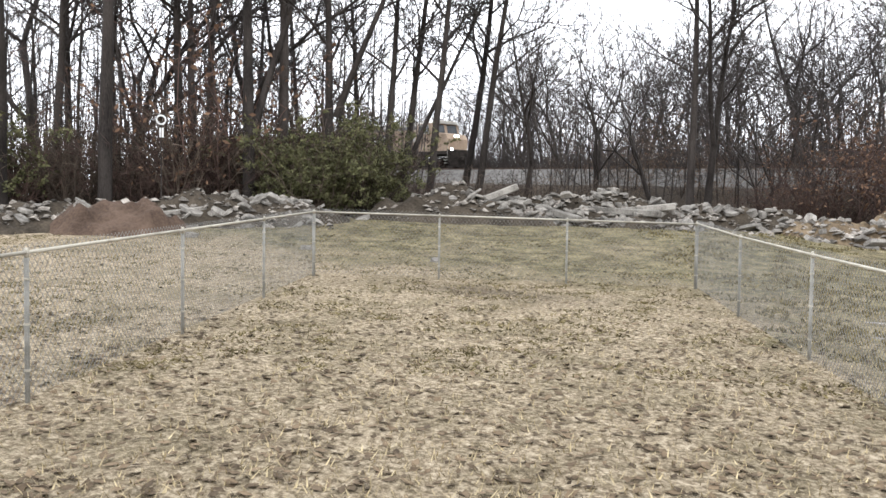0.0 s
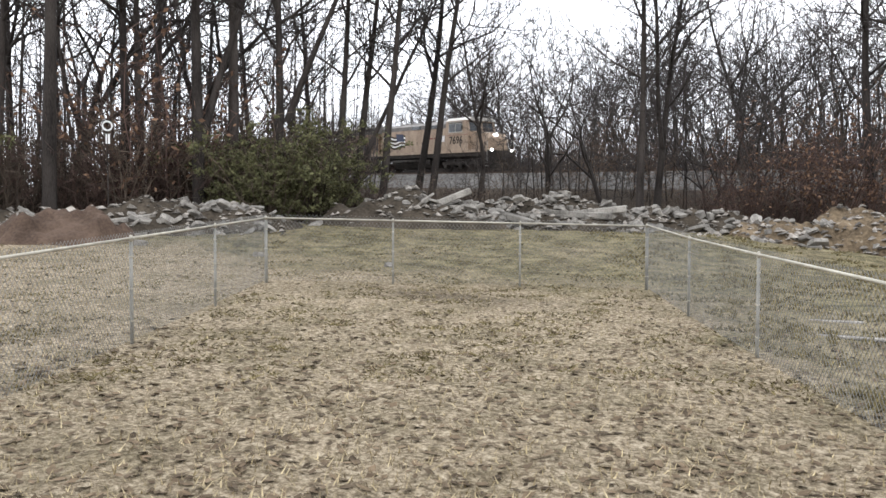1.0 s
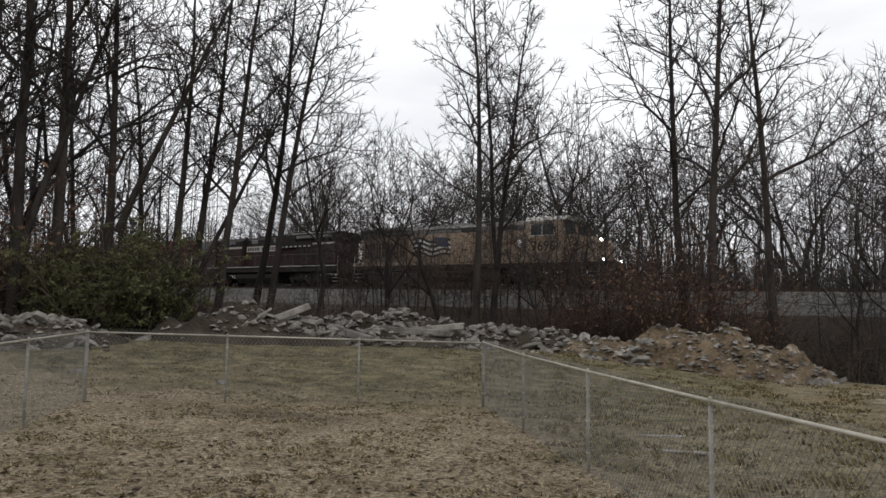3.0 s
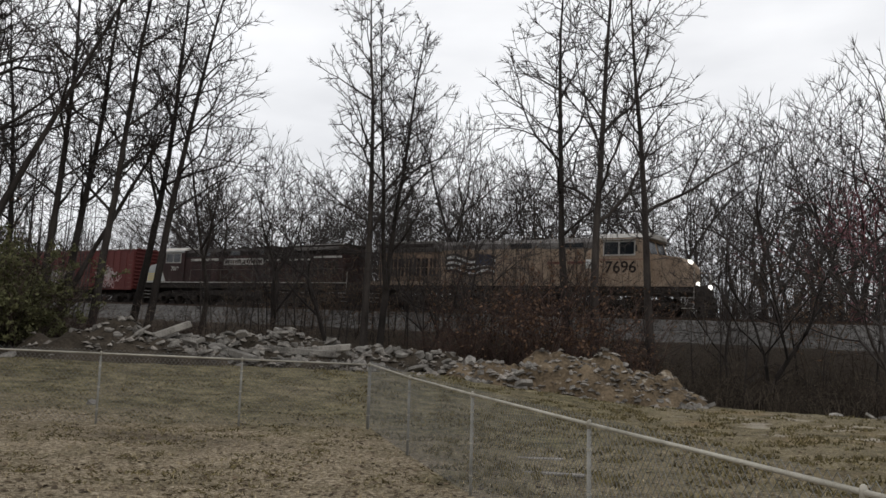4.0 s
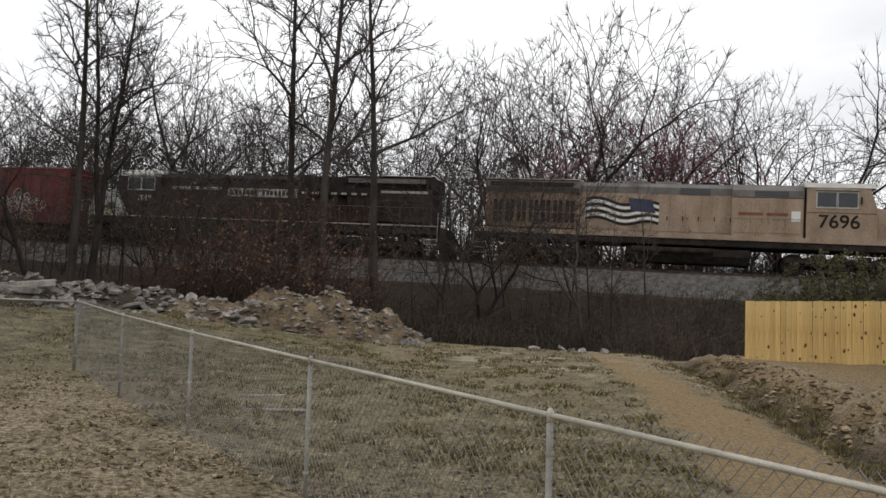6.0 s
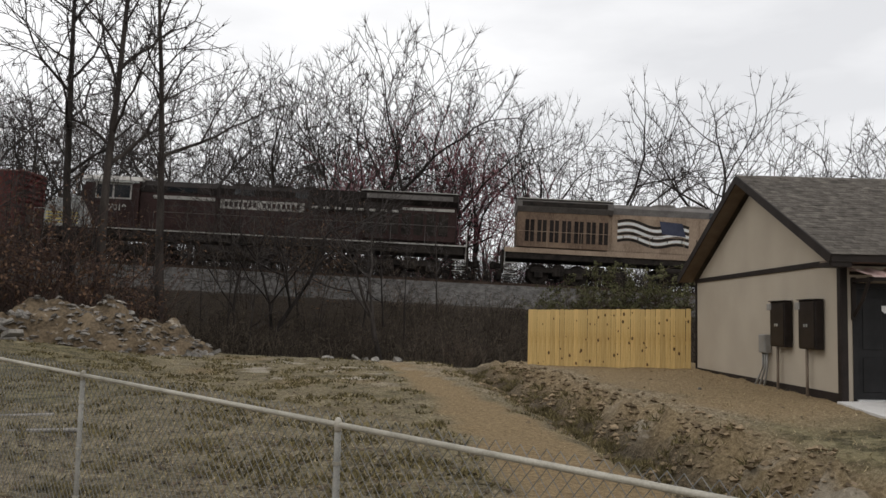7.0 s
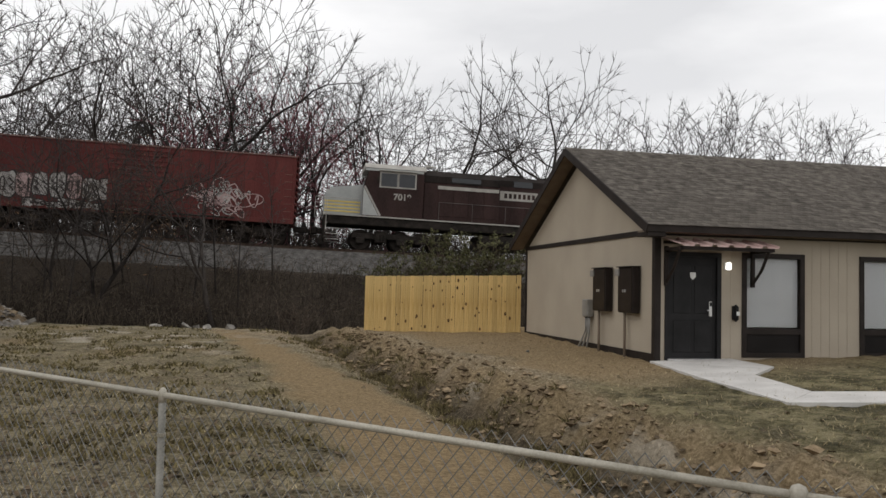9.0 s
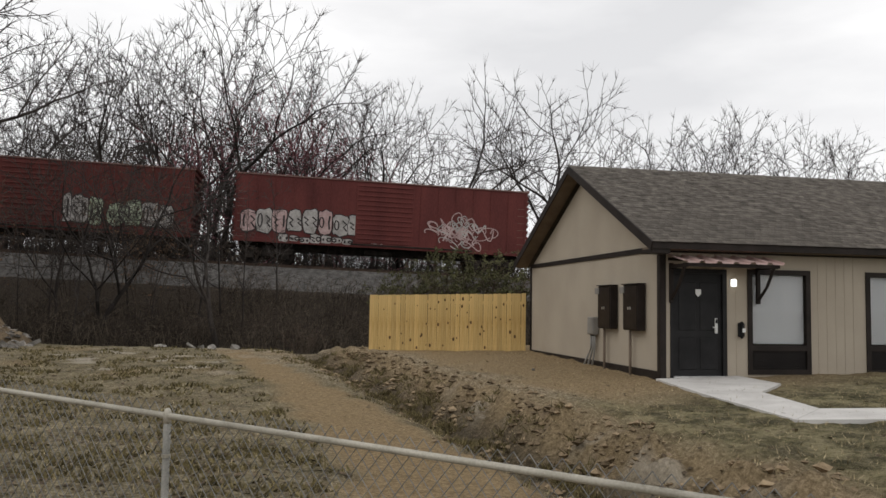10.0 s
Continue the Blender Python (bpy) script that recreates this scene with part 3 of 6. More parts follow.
def build_house():
    ho = thing("cottage", "single-storey taupe cottage with dark trim and grey shingle roof", "house", house_m)
    t = 0.14
    # openings of the front wall: door, first window, second window
    door = (0.20, 1.40, 0.0, 2.12)
    win1 = (1.86, 3.26, 0.06, 2.14)
    win2 = (4.54, 5.94, 0.06, 2.14)
    win3 = (8.4, 9.80, 0.06, 2.14)
    edges = [0.0]
    for o in (door, win1, win2, win3):
        edges += [o[0], o[1]]
        part("wall_panel", Geo().box(o[0], o[1], 0, t, o[3], H_BAND + 0.2), "siding", ho)
        if o[2] > 0.01:
            part("wall_panel", Geo().box(o[0], o[1], 0, t, -0.25, o[2]), "siding", ho)
    edges.append(H_LEN)
    for a, b in zip(edges[::2], edges[1::2]):
        part("wall_panel", Geo().box(a, b, 0, t, -0.25, H_BAND + 0.2), "siding", ho, "taupe grooved plywood wall")
    gable = Geo()
    peak = H_BAND + 0.02 + 0.48 * H_DEPTH / 2
    gable.prism([(t, -0.4), (H_DEPTH, -0.4), (H_DEPTH, H_BAND), (H_DEPTH / 2, peak), (t, H_BAND)], "x", 0, t)
    part("wall", gable, "siding", ho, "smooth taupe gable wall")
    gable2 = Geo().prism([(t, -0.4), (H_DEPTH, -0.4), (H_DEPTH, H_BAND), (H_DEPTH / 2, peak), (t, H_BAND)], "x", H_LEN - t, H_LEN)
    part("wall", gable2, "siding", ho)
    part("wall", Geo().box(t, H_LEN - t, H_DEPTH - t, H_DEPTH, -0.4, H_BAND), "siding", ho)
    part("floor", Geo().box(t, H_LEN - t, t, H_DEPTH - t, -0.2, -0.02), "slab", ho)
    # vertical battens over the siding joints
    groove = Geo().box(-0.011, 0.011, -0.007, 0.0, 0, H_BAND - 0.02, 0.002).mesh("batten", M["siding"])
    x = 1.62
    while x < H_LEN - 0.1:
        if not any(o[0] - 0.12 < x < o[1] + 0.12 for o in (door, win1, win2, win3)):
            part("batten", groove, "siding", ho, m=pose(x, 0, 0))
        x += 0.203
    # trims
    part("corner_trim", Geo().box(-0.022, 0.0, -0.022, 0.11, -0.12, H_BAND, 0.004), "trim", ho, "dark brown corner board")
    part("corner_trim", Geo().box(0.0, 0.11, -0.022, 0.0, -0.12, H_BAND, 0.004), "trim", ho)
    part("corner_trim", Geo().box(-0.022, 0.0, H_DEPTH - 0.1, H_DEPTH + 0.02, -0.1, H_BAND, 0.004), "trim", ho)
    part("band_trim", Geo().box(-0.03, 0.0, -0.03, H_DEPTH + 0.02, H_BAND, H_BAND + 0.11, 0.004), "trim", ho, "dark brown band under the gable")
    part("band_trim", Geo().box(0.0, H_LEN, -0.03, 0.0, H_BAND - 0.02, H_BAND + 0.11, 0.004), "trim", ho)
    part("base_trim", Geo().box(-0.018, 0.0, 0.11, H_DEPTH - 0.1, -0.16, 0.12, 0.004), "trim", ho)
    # roof deck, two slopes, with fascia and soffit
    ov, rake, slope, th = 0.42, 0.38, 0.48, 0.10
    ez = H_BAND + 0.06
    rz = ez + slope * (H_DEPTH / 2 + ov)
    roof = part("roof", Geo().prism([(-ov, ez), (H_DEPTH / 2, rz), (H_DEPTH + ov, ez), (H_DEPTH + ov, ez + th), (H_DEPTH / 2, rz + th), (-ov, ez + th)], "x", -rake, H_LEN + rake), "underlay", ho, "grey asphalt-shingle gable roof")
    for sgn, y0 in ((1, -ov), (-1, H_DEPTH + ov)):
        ang = math.degrees(math.atan(slope)) * sgn
        ln = math.hypot(H_DEPTH / 2 + ov, rz - ez)
        g = Geo()
        if sgn > 0:
            g.box(-rake - 0.025, -rake, -0.02, ln, -0.08, 0.105, 0.004)
        else:
            g.box(-rake - 0.025, -rake, -ln, 0.02, -0.08, 0.105, 0.004)
        part("rake_board", g, "trim", roof, "dark brown rake board", m=pose(0, y0, ez, ang))
        s = Geo()
        if sgn > 0:
            s.box(-rake, 0.0, 0.0, ln, -0.03, -0.004)
        else:
            s.box(-rake, 0.0, -ln, 0.0, -0.03, -0.004)
        part("soffit", s, "soffit", roof, "brown rake soffit", m=pose(0, y0, ez, ang))
    part("fascia", Geo().box(-rake, H_LEN + rake, -ov - 0.025, -ov, ez - 0.045, ez + 0.10, 0.004), "trim", roof, "dark brown eave fascia")
    part("soffit", Geo().box(-rake, H_LEN + rake, -ov, 0.0, ez - 0.045, ez - 0.01), "soffit", roof)
    part("eave_return", Geo().box(-rake, 0.0, -ov, 0.03, ez - 0.13, ez - 0.045, 0.004), "trim", roof)
    # shingles on the front slope: tabs lying on the deck, the nearest as pieces
    ang = math.degrees(math.atan(slope))
    ln = math.hypot(H_DEPTH / 2 + ov, rz - ez)
    tab = Geo().box(0.0, 0.158, 0.0, 0.165, 0.0, 0.008, 0.002).mesh("shingle", M["shingle"])
    rest = Geo()
    rows = int(ln / 0.142)
    made = 0
    for r in range(rows):
        x = -rake + 0.004
        first = 0.158 if r % 2 == 0 else 0.08
        while x < H_LEN + rake - 0.1:
            lift = 0.103 + random.uniform(0, 0.006)
            m = pose(0, -ov, ez, ang) @ pose(x, r * 0.142 - 0.02 + random.uniform(-0.006, 0.006), lift, -1.8)
            if made < 300 and r < 14 and 0.0 <= x < 4.2:
                part("shingle", tab, "shingle", roof, m=m)
                made += 1
            else:
                rest.box(0.0, first, 0.0, 0.165, 0.0, 0.008, 0, m)
            x += first + 0.006
            first = 0.158
    tagged(part("shingles", rest, "shingle_joined", roof), kind="stuff")
    part("ridge_cap", Geo().prism([(H_DEPTH / 2 - 0.15, rz + th - 0.06), (H_DEPTH / 2, rz + th + 0.02), (H_DEPTH / 2 + 0.15, rz + th - 0.06), (H_DEPTH / 2, rz + th - 0.01)], "x", -rake, H_LEN + rake), "shingle", roof)
    # door
    x0, x1, zt = door[0], door[1], door[3]
    part("door_frame", Geo().prism([(x0, 0), (x0, zt), (x1, zt), (x1, 0), (x1 - 0.09, 0), (x1 - 0.09, zt - 0.09), (x0 + 0.09, zt - 0.09), (x0 + 0.09, 0)], "y", -0.03, t), "black_paint", ho, "charcoal door frame")
    lf = part("door", Geo().box(door[0] + 0.09, door[1] - 0.09, 0.02, 0.065, 0.02, door[3] - 0.09, 0.003), "black_paint", ho, "closed charcoal panelled door")
    for z0, z1 in ((0.16, 0.78), (0.92, 1.86)):
        for x0, x1 in ((door[0] + 0.19, door[0] + 0.55), (door[0] + 0.64, door[1] - 0.19)):
            part("door_panel", Geo().box(x0, x1, 0.006, 0.022, z0, z1, 0.012), "black_paint", lf)
    part("lever_plate", Geo().box(1.15, 1.215, -0.008, 0.02, 0.86, 1.16, 0.008), "chrome", lf, "tall satin chrome lock plate")
    part("lever", Geo().tube([(1.18, -0.01, 0.98), (1.18, -0.05, 0.98), (1.08, -0.055, 0.98)], 0.011, 8), "chrome", lf)
    part("keypad", Geo().box(1.16, 1.205, -0.014, -0.008, 1.06, 1.14, 0.003), "black_paint", lf)
    part("door_sign", Geo().prism([(0.68, 1.62), (0.80, 1.52), (0.92, 1.62), (0.92, 1.76), (0.68, 1.76)], "y", 0.008, 0.018), "black_paint", lf, "small dark shield plate")
    part("door_sign_emblem", Geo().prism([(0.74, 1.63), (0.80, 1.575), (0.86, 1.63), (0.86, 1.72), (0.74, 1.72)], "y", 0.0, 0.008), "white", lf, "white emblem")
    part("threshold", Geo().box(door[0] + 0.05, door[1] - 0.05, -0.07, 0.08, -0.03, 0.035, 0.006), "chrome", ho, "aluminium door sill")
    # windows over wall heaters
    for i, o in enumerate((win1, win2, win3)):
        w = part("window", Geo().ring_box(o[0], o[1], o[2], o[3], 0.10, -0.03, t), "trim", ho, "dark-framed window above a wall heater grille")
        part("window_rail", Geo().box(o[0] + 0.1, o[1] - 0.1, -0.026, t - 0.01, 0.52, 0.64, 0.004), "trim", w)
        part("blind", Geo().box(o[0] + 0.1, o[1] - 0.1, 0.085, 0.095, 0.66, o[3] - 0.1), "blind", w, "closed white blind")
        for k in range(52):
            z = 0.67 + k * 0.0262
            if z < o[3] - 0.13:
                part("slat", Geo().box(o[0] + 0.105, o[1] - 0.105, 0.070, 0.085, z, z + 0.019, 0) if k == 0 and i == 0 else bpy.data.meshes["slat"], "blind", w, m=pose(o[0] - win1[0], 0, z - 0.67))
        pane = part("pane", Geo().box(o[0] + 0.1, o[1] - 0.1, 0.045, 0.051, 0.64, o[3] - 0.1), M["pane"], w, "clear window glass")
        pane.visible_shadow = False
        part("heater_grille", Geo().box(o[0] + 0.1, o[1] - 0.1, 0.02, 0.09, o[2] + 0.1, 0.52), "black_paint", w, "dark wall-heater grille")
        for k in range(9):
            z = o[2] + 0.12 + k * 0.039
            part("louvre", Geo().box(o[0] + 0.13, o[1] - 0.13, -0.008, 0.02, z, z + 0.014, 0.002), "meter", w)
    # awning over the door
    aw = part("awning", Geo().box(0.16, 2.16, -0.02, 0.0, 2.27, 2.33), "trim", ho, "small awning of reddish corrugated sheet metal")
    sheet = Geo()
    n = 84
    for k in range(n + 1):
        x = 0.10 + 2.12 * k / n
        ph = (k % 14) / 14
        hump = 0.042 if ph < 0.22 else (0.042 * max(0, 1 - (ph - 0.22) / 0.08))
        for y, z in ((0.0, 2.36), (-0.72, 2.20)):
            sheet.v.append((x, y, z + hump))
            sheet.v.append((x, y, z + hump - 0.006))
    for k in range(n):
        a = k * 4
        sheet.f += [(a, a + 4, a + 6, a + 2), (a + 1, a + 3, a + 7, a + 5), (a + 2, a + 6, a + 7, a + 3), (a, a + 1, a + 5, a + 4)]
    part("metal_sheet", sheet, "awning", aw)
    part("awning_beam", Geo().box(0.16, 2.16, -0.66, -0.60, 2.13, 2.20, 0.004), "trim", aw)
    for x in (0.21, 2.08):
        g = Geo().box(x - 0.035, x + 0.035, -0.07, -0.0, 1.45, 2.22, 0.004).box(x - 0.035, x + 0.035, -0.66, -0.07, 2.12, 2.19, 0.004)
        g.tube([(x, -0.05, 1.52), (x, -0.34, 1.78), (x, -0.58, 2.14)], 0.038, 4)
        part("bracket", g, "trim", aw, "dark curved timber bracket")
    return ho


M["pane"] = bpy.data.materials.new("window_glass")
M["pane"].use_nodes = True
_b = M["pane"].node_tree.nodes["Principled BSDF"]
_b.inputs["Transmission Weight"].default_value, _b.inputs["Roughness"].default_value, _b.inputs["IOR"].default_value = 1.0, 0.02, 1.25
build_house()


def at_house(x, y, z=0.0, rz=0):
    return house_m @ pose(x, y, z, 0, 0, rz)


def shrub_stick(m):
    """A young leafless sapling before the window."""
    rnd = random.Random(12)
    t = thing("sapling", "young leafless sapling planted before the cottage window", "tree", m)
    stem, twigs = Geo(), Geo()
    pts = [Vector((0, 0, -0.15)), Vector((0.03, 0, 0.5)), Vector((0.0, 0.02, 1.0)), Vector((0.05, 0, 1.75))]
    stem.tube(pts, [0.016, 0.013, 0.010, 0.004], 6, False)
    for k in range(16):
        a = pts[1].lerp(pts[3], rnd.random())
        w = Vector((rnd.uniform(-1, 1), rnd.uniform(-0.6, 0.6), rnd.uniform(0.5, 1.2))).normalized()
        b = a + w * rnd.uniform(0.25, 0.6)
        twigs.spike(a, b, 0.006)
        for j in range(3):
            c = a.lerp(b, rnd.uniform(0.3, 0.9))
            twigs.spike(c, c + (w + Vector((rnd.uniform(-1, 1), rnd.uniform(-1, 1), 0.2))).normalized() * 0.2, 0.004)
    part("trunk", stem, "twig", t)
    part("crown", twigs, "twig", t)
    return t


def build_house_things():
    for i, y in enumerate((0.62, 1.98)):
        m = at_house(-0.02, y)
        mb = thing("meter_box", "tall dark brown electric meter box on the gable wall", "meter box", m, group="meter boxes")
        part("cabinet", Geo().box(-0.16, 0.0, 0.0, 0.72, 0.88, 1.82, 0.012), "meter", mb)
        part("cabinet_door", Geo().box(-0.178, -0.16, 0.03, 0.69, 0.91, 1.79, 0.006), "meter", mb)
        part("rain_lip", Geo().box(-0.2, 0.0, -0.02, 0.74, 1.82, 1.84, 0.004), "meter", mb)
        for k in (0, 1):
            part("padlock", Geo().box(-0.2, -0.178, 0.30 + 0.1 * k, 0.34 + 0.1 * k, 1.30, 1.36, 0.005), "chrome", mb, "small bright padlock")
        part("hasp", Geo().box(-0.21, -0.13, 0.62, 0.80, 1.64, 1.78, 0.01), "grey_box", mb, "pale cable elbow")
        part("conduit", Geo().tube([(-0.08, 0.55, 0.99), (-0.08, 0.55, -0.3)], 0.03, 8), "soffit", mb, "brown conduit running into the ground", True)
    jb = thing("junction_box", "small grey cable box with conduits bending into the soil", "junction box", at_house(-0.02, 3.05))
    part("box", Geo().box(-0.14, 0.0, 0.0, 0.34, 0.72, 1.12, 0.01), "grey_box", jb)
    part("box_cover", Geo().box(-0.15, -0.14, 0.02, 0.32, 0.74, 1.1, 0.004), "grey_box", jb)
    for k in range(3):
        part("conduit", Geo().tube([(-0.07, 0.06 + 0.11 * k, 0.74), (-0.07, 0.06 + 0.11 * k, 0.40), (-0.08 - 0.02 * k, 0.10 + 0.14 * k, 0.2), (-0.12 - 0.05 * k, 0.22 + 0.2 * k, -0.25)], 0.024, 8), "grey_box", jb, "", True)
    wl_ = thing("wall_lamp", "small lit white wall lamp beside the door", "wall lamp", at_house(1.53, 0.0, 1.86))
    part("lamp_base", Geo().box(-0.06, 0.06, -0.03, 0.0, -0.08, 0.08, 0.01), "white", wl_)
    part("lamp_shade", Geo().tube([(0, -0.075, -0.075), (0, -0.075, -0.06), (0, -0.075, 0.06), (0, -0.075, 0.075)], [0.03, 0.05, 0.05, 0.03], 12), "lamp", wl_, "glowing frosted glass", True)
    fe = thing("door_phone", "black and white intercom telephone on the wall", "intercom", at_house(1.70, 0.0, 0.92))
    part("backplate", Geo().box(-0.06, 0.06, -0.05, 0.0, -0.12, 0.16, 0.012), "black_paint", fe)
    part("handset", Geo().tube([(0, -0.05, 0.16), (0, -0.10, 0.13), (0, -0.11, 0.0), (0, -0.10, -0.10), (0, -0.05, -0.13)], [0.03, 0.035, 0.025, 0.035, 0.03], 8), "black_paint", fe, "", True)
    part("label_plate", Geo().box(-0.035, 0.035, -0.143, -0.137, -0.03, 0.05, 0.002), "white", fe, "white label")
    sp = shrub_stick(at_house(5.35, -1.1, -0.02))
    # timber privacy fence from the back corner of the cottage
    a, b = Vector((11.9, 22.2, 0)), Vector((15.2, 18.83, 0))
    d = (b - a)
    length = d.length
    ang = math.degrees(math.atan2(d.y, d.x))
    tf = thing("privacy_fence", "new yellow pine board fence joining the cottage corner", "fence", pose(a.x, a.y, 0.08, 0, 0, ang))
    n = 34
    w = length / n
    rnd = random.Random(5)
    shapes = [Geo().prism([(0.003, 0), (w - 0.003, 0), (w - 0.003, 1.83), (w - 0.018, 1.85), (0.018, 1.85), (0.003, 1.83)], "y", -0.009, 0.009).mesh("board", M["pine"]) for _ in range(1)]
    for i in range(n):
        z = 0.10 * i / n
        bd = part("board", shapes[0], "pine", tf, m=pose(i * w, rnd.uniform(-0.004, 0.004), z + rnd.uniform(-0.008, 0.008), 0, rnd.uniform(-0.3, 0.3), 0))
        for _ in range(rnd.choice((0, 1, 2, 2))):
            kx, kz, kr = rnd.uniform(0.03, w - 0.03), rnd.uniform(0.1, 1.75), rnd.uniform(0.013, 0.034)
            g = Geo().tube([(kx, -0.0125, kz), (kx, -0.0085, kz)], kr, 7)
            g.v = [(x, y, kz + (zz - kz) * 1.7) for x, y, zz in g.v]
            part("knot", g, "knot", bd, "dark knot")
    for z in (0.25, 0.95, 1.62):
        part("rail", Geo().box(0, length, 0.012, 0.05, z, z + 0.09, 0.004), "pine", tf)
    for k in range(3):
        x = 0.06 + k * (length - 0.12) / 2
        part("post", Geo().box(x - 0.045, x + 0.045, 0.05, 0.14, -0.5, 1.85, 0.004), "pine", tf)
    # concrete walk from the door: slabs following the ground
    gw = thing("garden_walk", "pale poured concrete walk leading to the cottage door", "pavement", kind="structure")
    left = [(-0.12, -0.03), (-0.26, -1.1), (-0.42, -2.4), (-0.52, -3.8), (-0.62, -5.1)]
    right = [(1.62, -0.03), (1.62, -1.45), (0.62, -2.4), (0.45, -3.5), (0.32, -4.3)]
    turn_a = [(0.32, -4.3), (1.8, -4.66), (3.4, -5.05), (5.0, -5.43), (6.6, -5.8), (8.2, -6.2)]
    turn_b = [(-0.62, -5.1), (1.4, -5.62), (3.1, -6.02), (4.8, -6.42), (6.4, -6.8), (8.0, -7.2)]
    for ra, rb in ((left, right), (turn_b, turn_a)):
        for k in range(len(ra) - 1):
            quad = []
            for x, y in (ra[k], rb[k], rb[k + 1], ra[k + 1]):
                w = house_m @ Vector((x, y, 0))
                quad.append((w.x, w.y, ground_z(w.x, w.y, False) + 0.035))
            cx, cy = sum(q[0] for q in quad) / 4, sum(q[1] for q in quad) / 4
            quad = [(cx + (x - cx) * 0.994, cy + (y - cy) * 0.994, z) for x, y, z in quad]
            g = Geo().add(quad + [(x, y, z - 0.25) for x, y, z in quad], [(0, 1, 2, 3), (7, 6, 5, 4), (0, 4, 5, 1), (1, 5, 6, 2), (2, 6, 7, 3), (3, 7, 4, 0)])
            part("slab", g, "slab", gw)


build_house_things()
# ---------------------------------------------------------------- train
WHEELS = []


def wheelset(parent, x, r):
    """An axle with its two wheels, turning about its own middle."""
    ax = part("wheelset", Geo().tube([(0, -0.62, 0), (0, 0.62, 0)], 0.09, 10), "running", parent, m=pose(x, 0, r))
    for sy in (-1, 1):
        g = Geo()
        g.tube([(0, sy * 0.68, 0), (0, sy * 0.70, 0), (0, sy * 0.80, 0), (0, sy * 0.82, 0)], [r + 0.03, r + 0.03, r, r - 0.02], 24)
        w = part("wheel", g, "running", ax)
        part("hub", Geo().tube([(0, sy * 0.82, 0), (0, sy * 0.90, 0)], [0.16, 0.11], 10), "rail", w)
    WHEELS.append((ax, x, r))


def truck(parent, x, axles, gap, r):
    g = Geo()
    half = gap * (axles - 1) / 2
    for sy in (-1, 1):
        y0, y1 = (-1.15, -0.98) if sy < 0 else (0.98, 1.15)
        g.box(x - half - 0.45, x + half + 0.45, y0, y1, r + 0.05, r + 0.35, 0.04)
        for k in range(axles):
            xx = x - half + k * gap
            g.box(xx - 0.22, xx + 0.22, y0 - 0.04, y1 + 0.04, r - 0.22, r + 0.12, 0.04)
        for k in range(axles - 1):
            xx = x - half + (k + 0.5) * gap
            g.box(xx - 0.3, xx + 0.3, y0 - 0.02, y1 + 0.02, r - 0.12, r + 0.5, 0.05)
            for dx in (-0.17, 0, 0.17):
                g.tube([(xx + dx, (y0 + y1) / 2 + sy * 0.1, r - 0.08), (xx + dx, (y0 + y1) / 2 + sy * 0.1, r + 0.3)], 0.06, 8)
    g.box(x - 0.25, x + 0.25, -1.0, 1.0, r, r + 0.4, 0.04)
    part("truck_frame", g, "running", parent, "grimy cast truck frame")
    for k in range(axles):
        wheelset(parent, x - half + k * gap, r)


def lettering(parent, text, x, z, y, size, mat, flip):
    """Raised lettering on a side wall; flip: on the far side."""
    cu = bpy.data.curves.new("lettering", "FONT")
    cu.body, cu.size, cu.extrude, cu.align_x, cu.align_y = text, size, 0.004, "CENTER", "CENTER"
    cu.offset = 0.012
    tmp = bpy.data.objects.new("lettering_source", cu)
    me = bpy.data.meshes.new_from_object(tmp)
    bpy.data.objects.remove(tmp)
    me.materials.clear()
    me.materials.append(M[mat])
    part("road_number", me, mat, parent, "large painted road number", m=pose(x, y, z, 90, 0, 180 if flip else 0))


def handrails(parent, x0, x1, y, mat, step=1.75):
    n = max(1, round((x1 - x0) / step))
    for k in range(n + 1):
        x = x0 + (x1 - x0) * k / n
        part("stanchion", Geo().tube([(x, y, 1.72), (x, y, 2.72)], 0.011, 5), mat, parent)
    part("handrail", Geo().tube([(x0, y, 2.72), (x1, y, 2.72)], 0.012, 5), mat, parent)


def ribbon(g, pts, w, y):
    """A flat painted stroke on a side wall, pts in x and z."""
    n = len(pts)
    vs = []
    for i, (x, z) in enumerate(pts):
        a, b = pts[max(0, i - 1)], pts[min(n - 1, i + 1)]
        d = Vector((b[0] - a[0], b[1] - a[1]))
        d = d.normalized() if d.length > 0 else Vector((1, 0))
        vs += [(x - d.y * w, y, z + d.x * w), (x + d.y * w, y, z - d.x * w)]
    g.add(vs, [(2 * i, 2 * i + 2, 2 * i + 3, 2 * i + 1) for i in range(n - 1)])


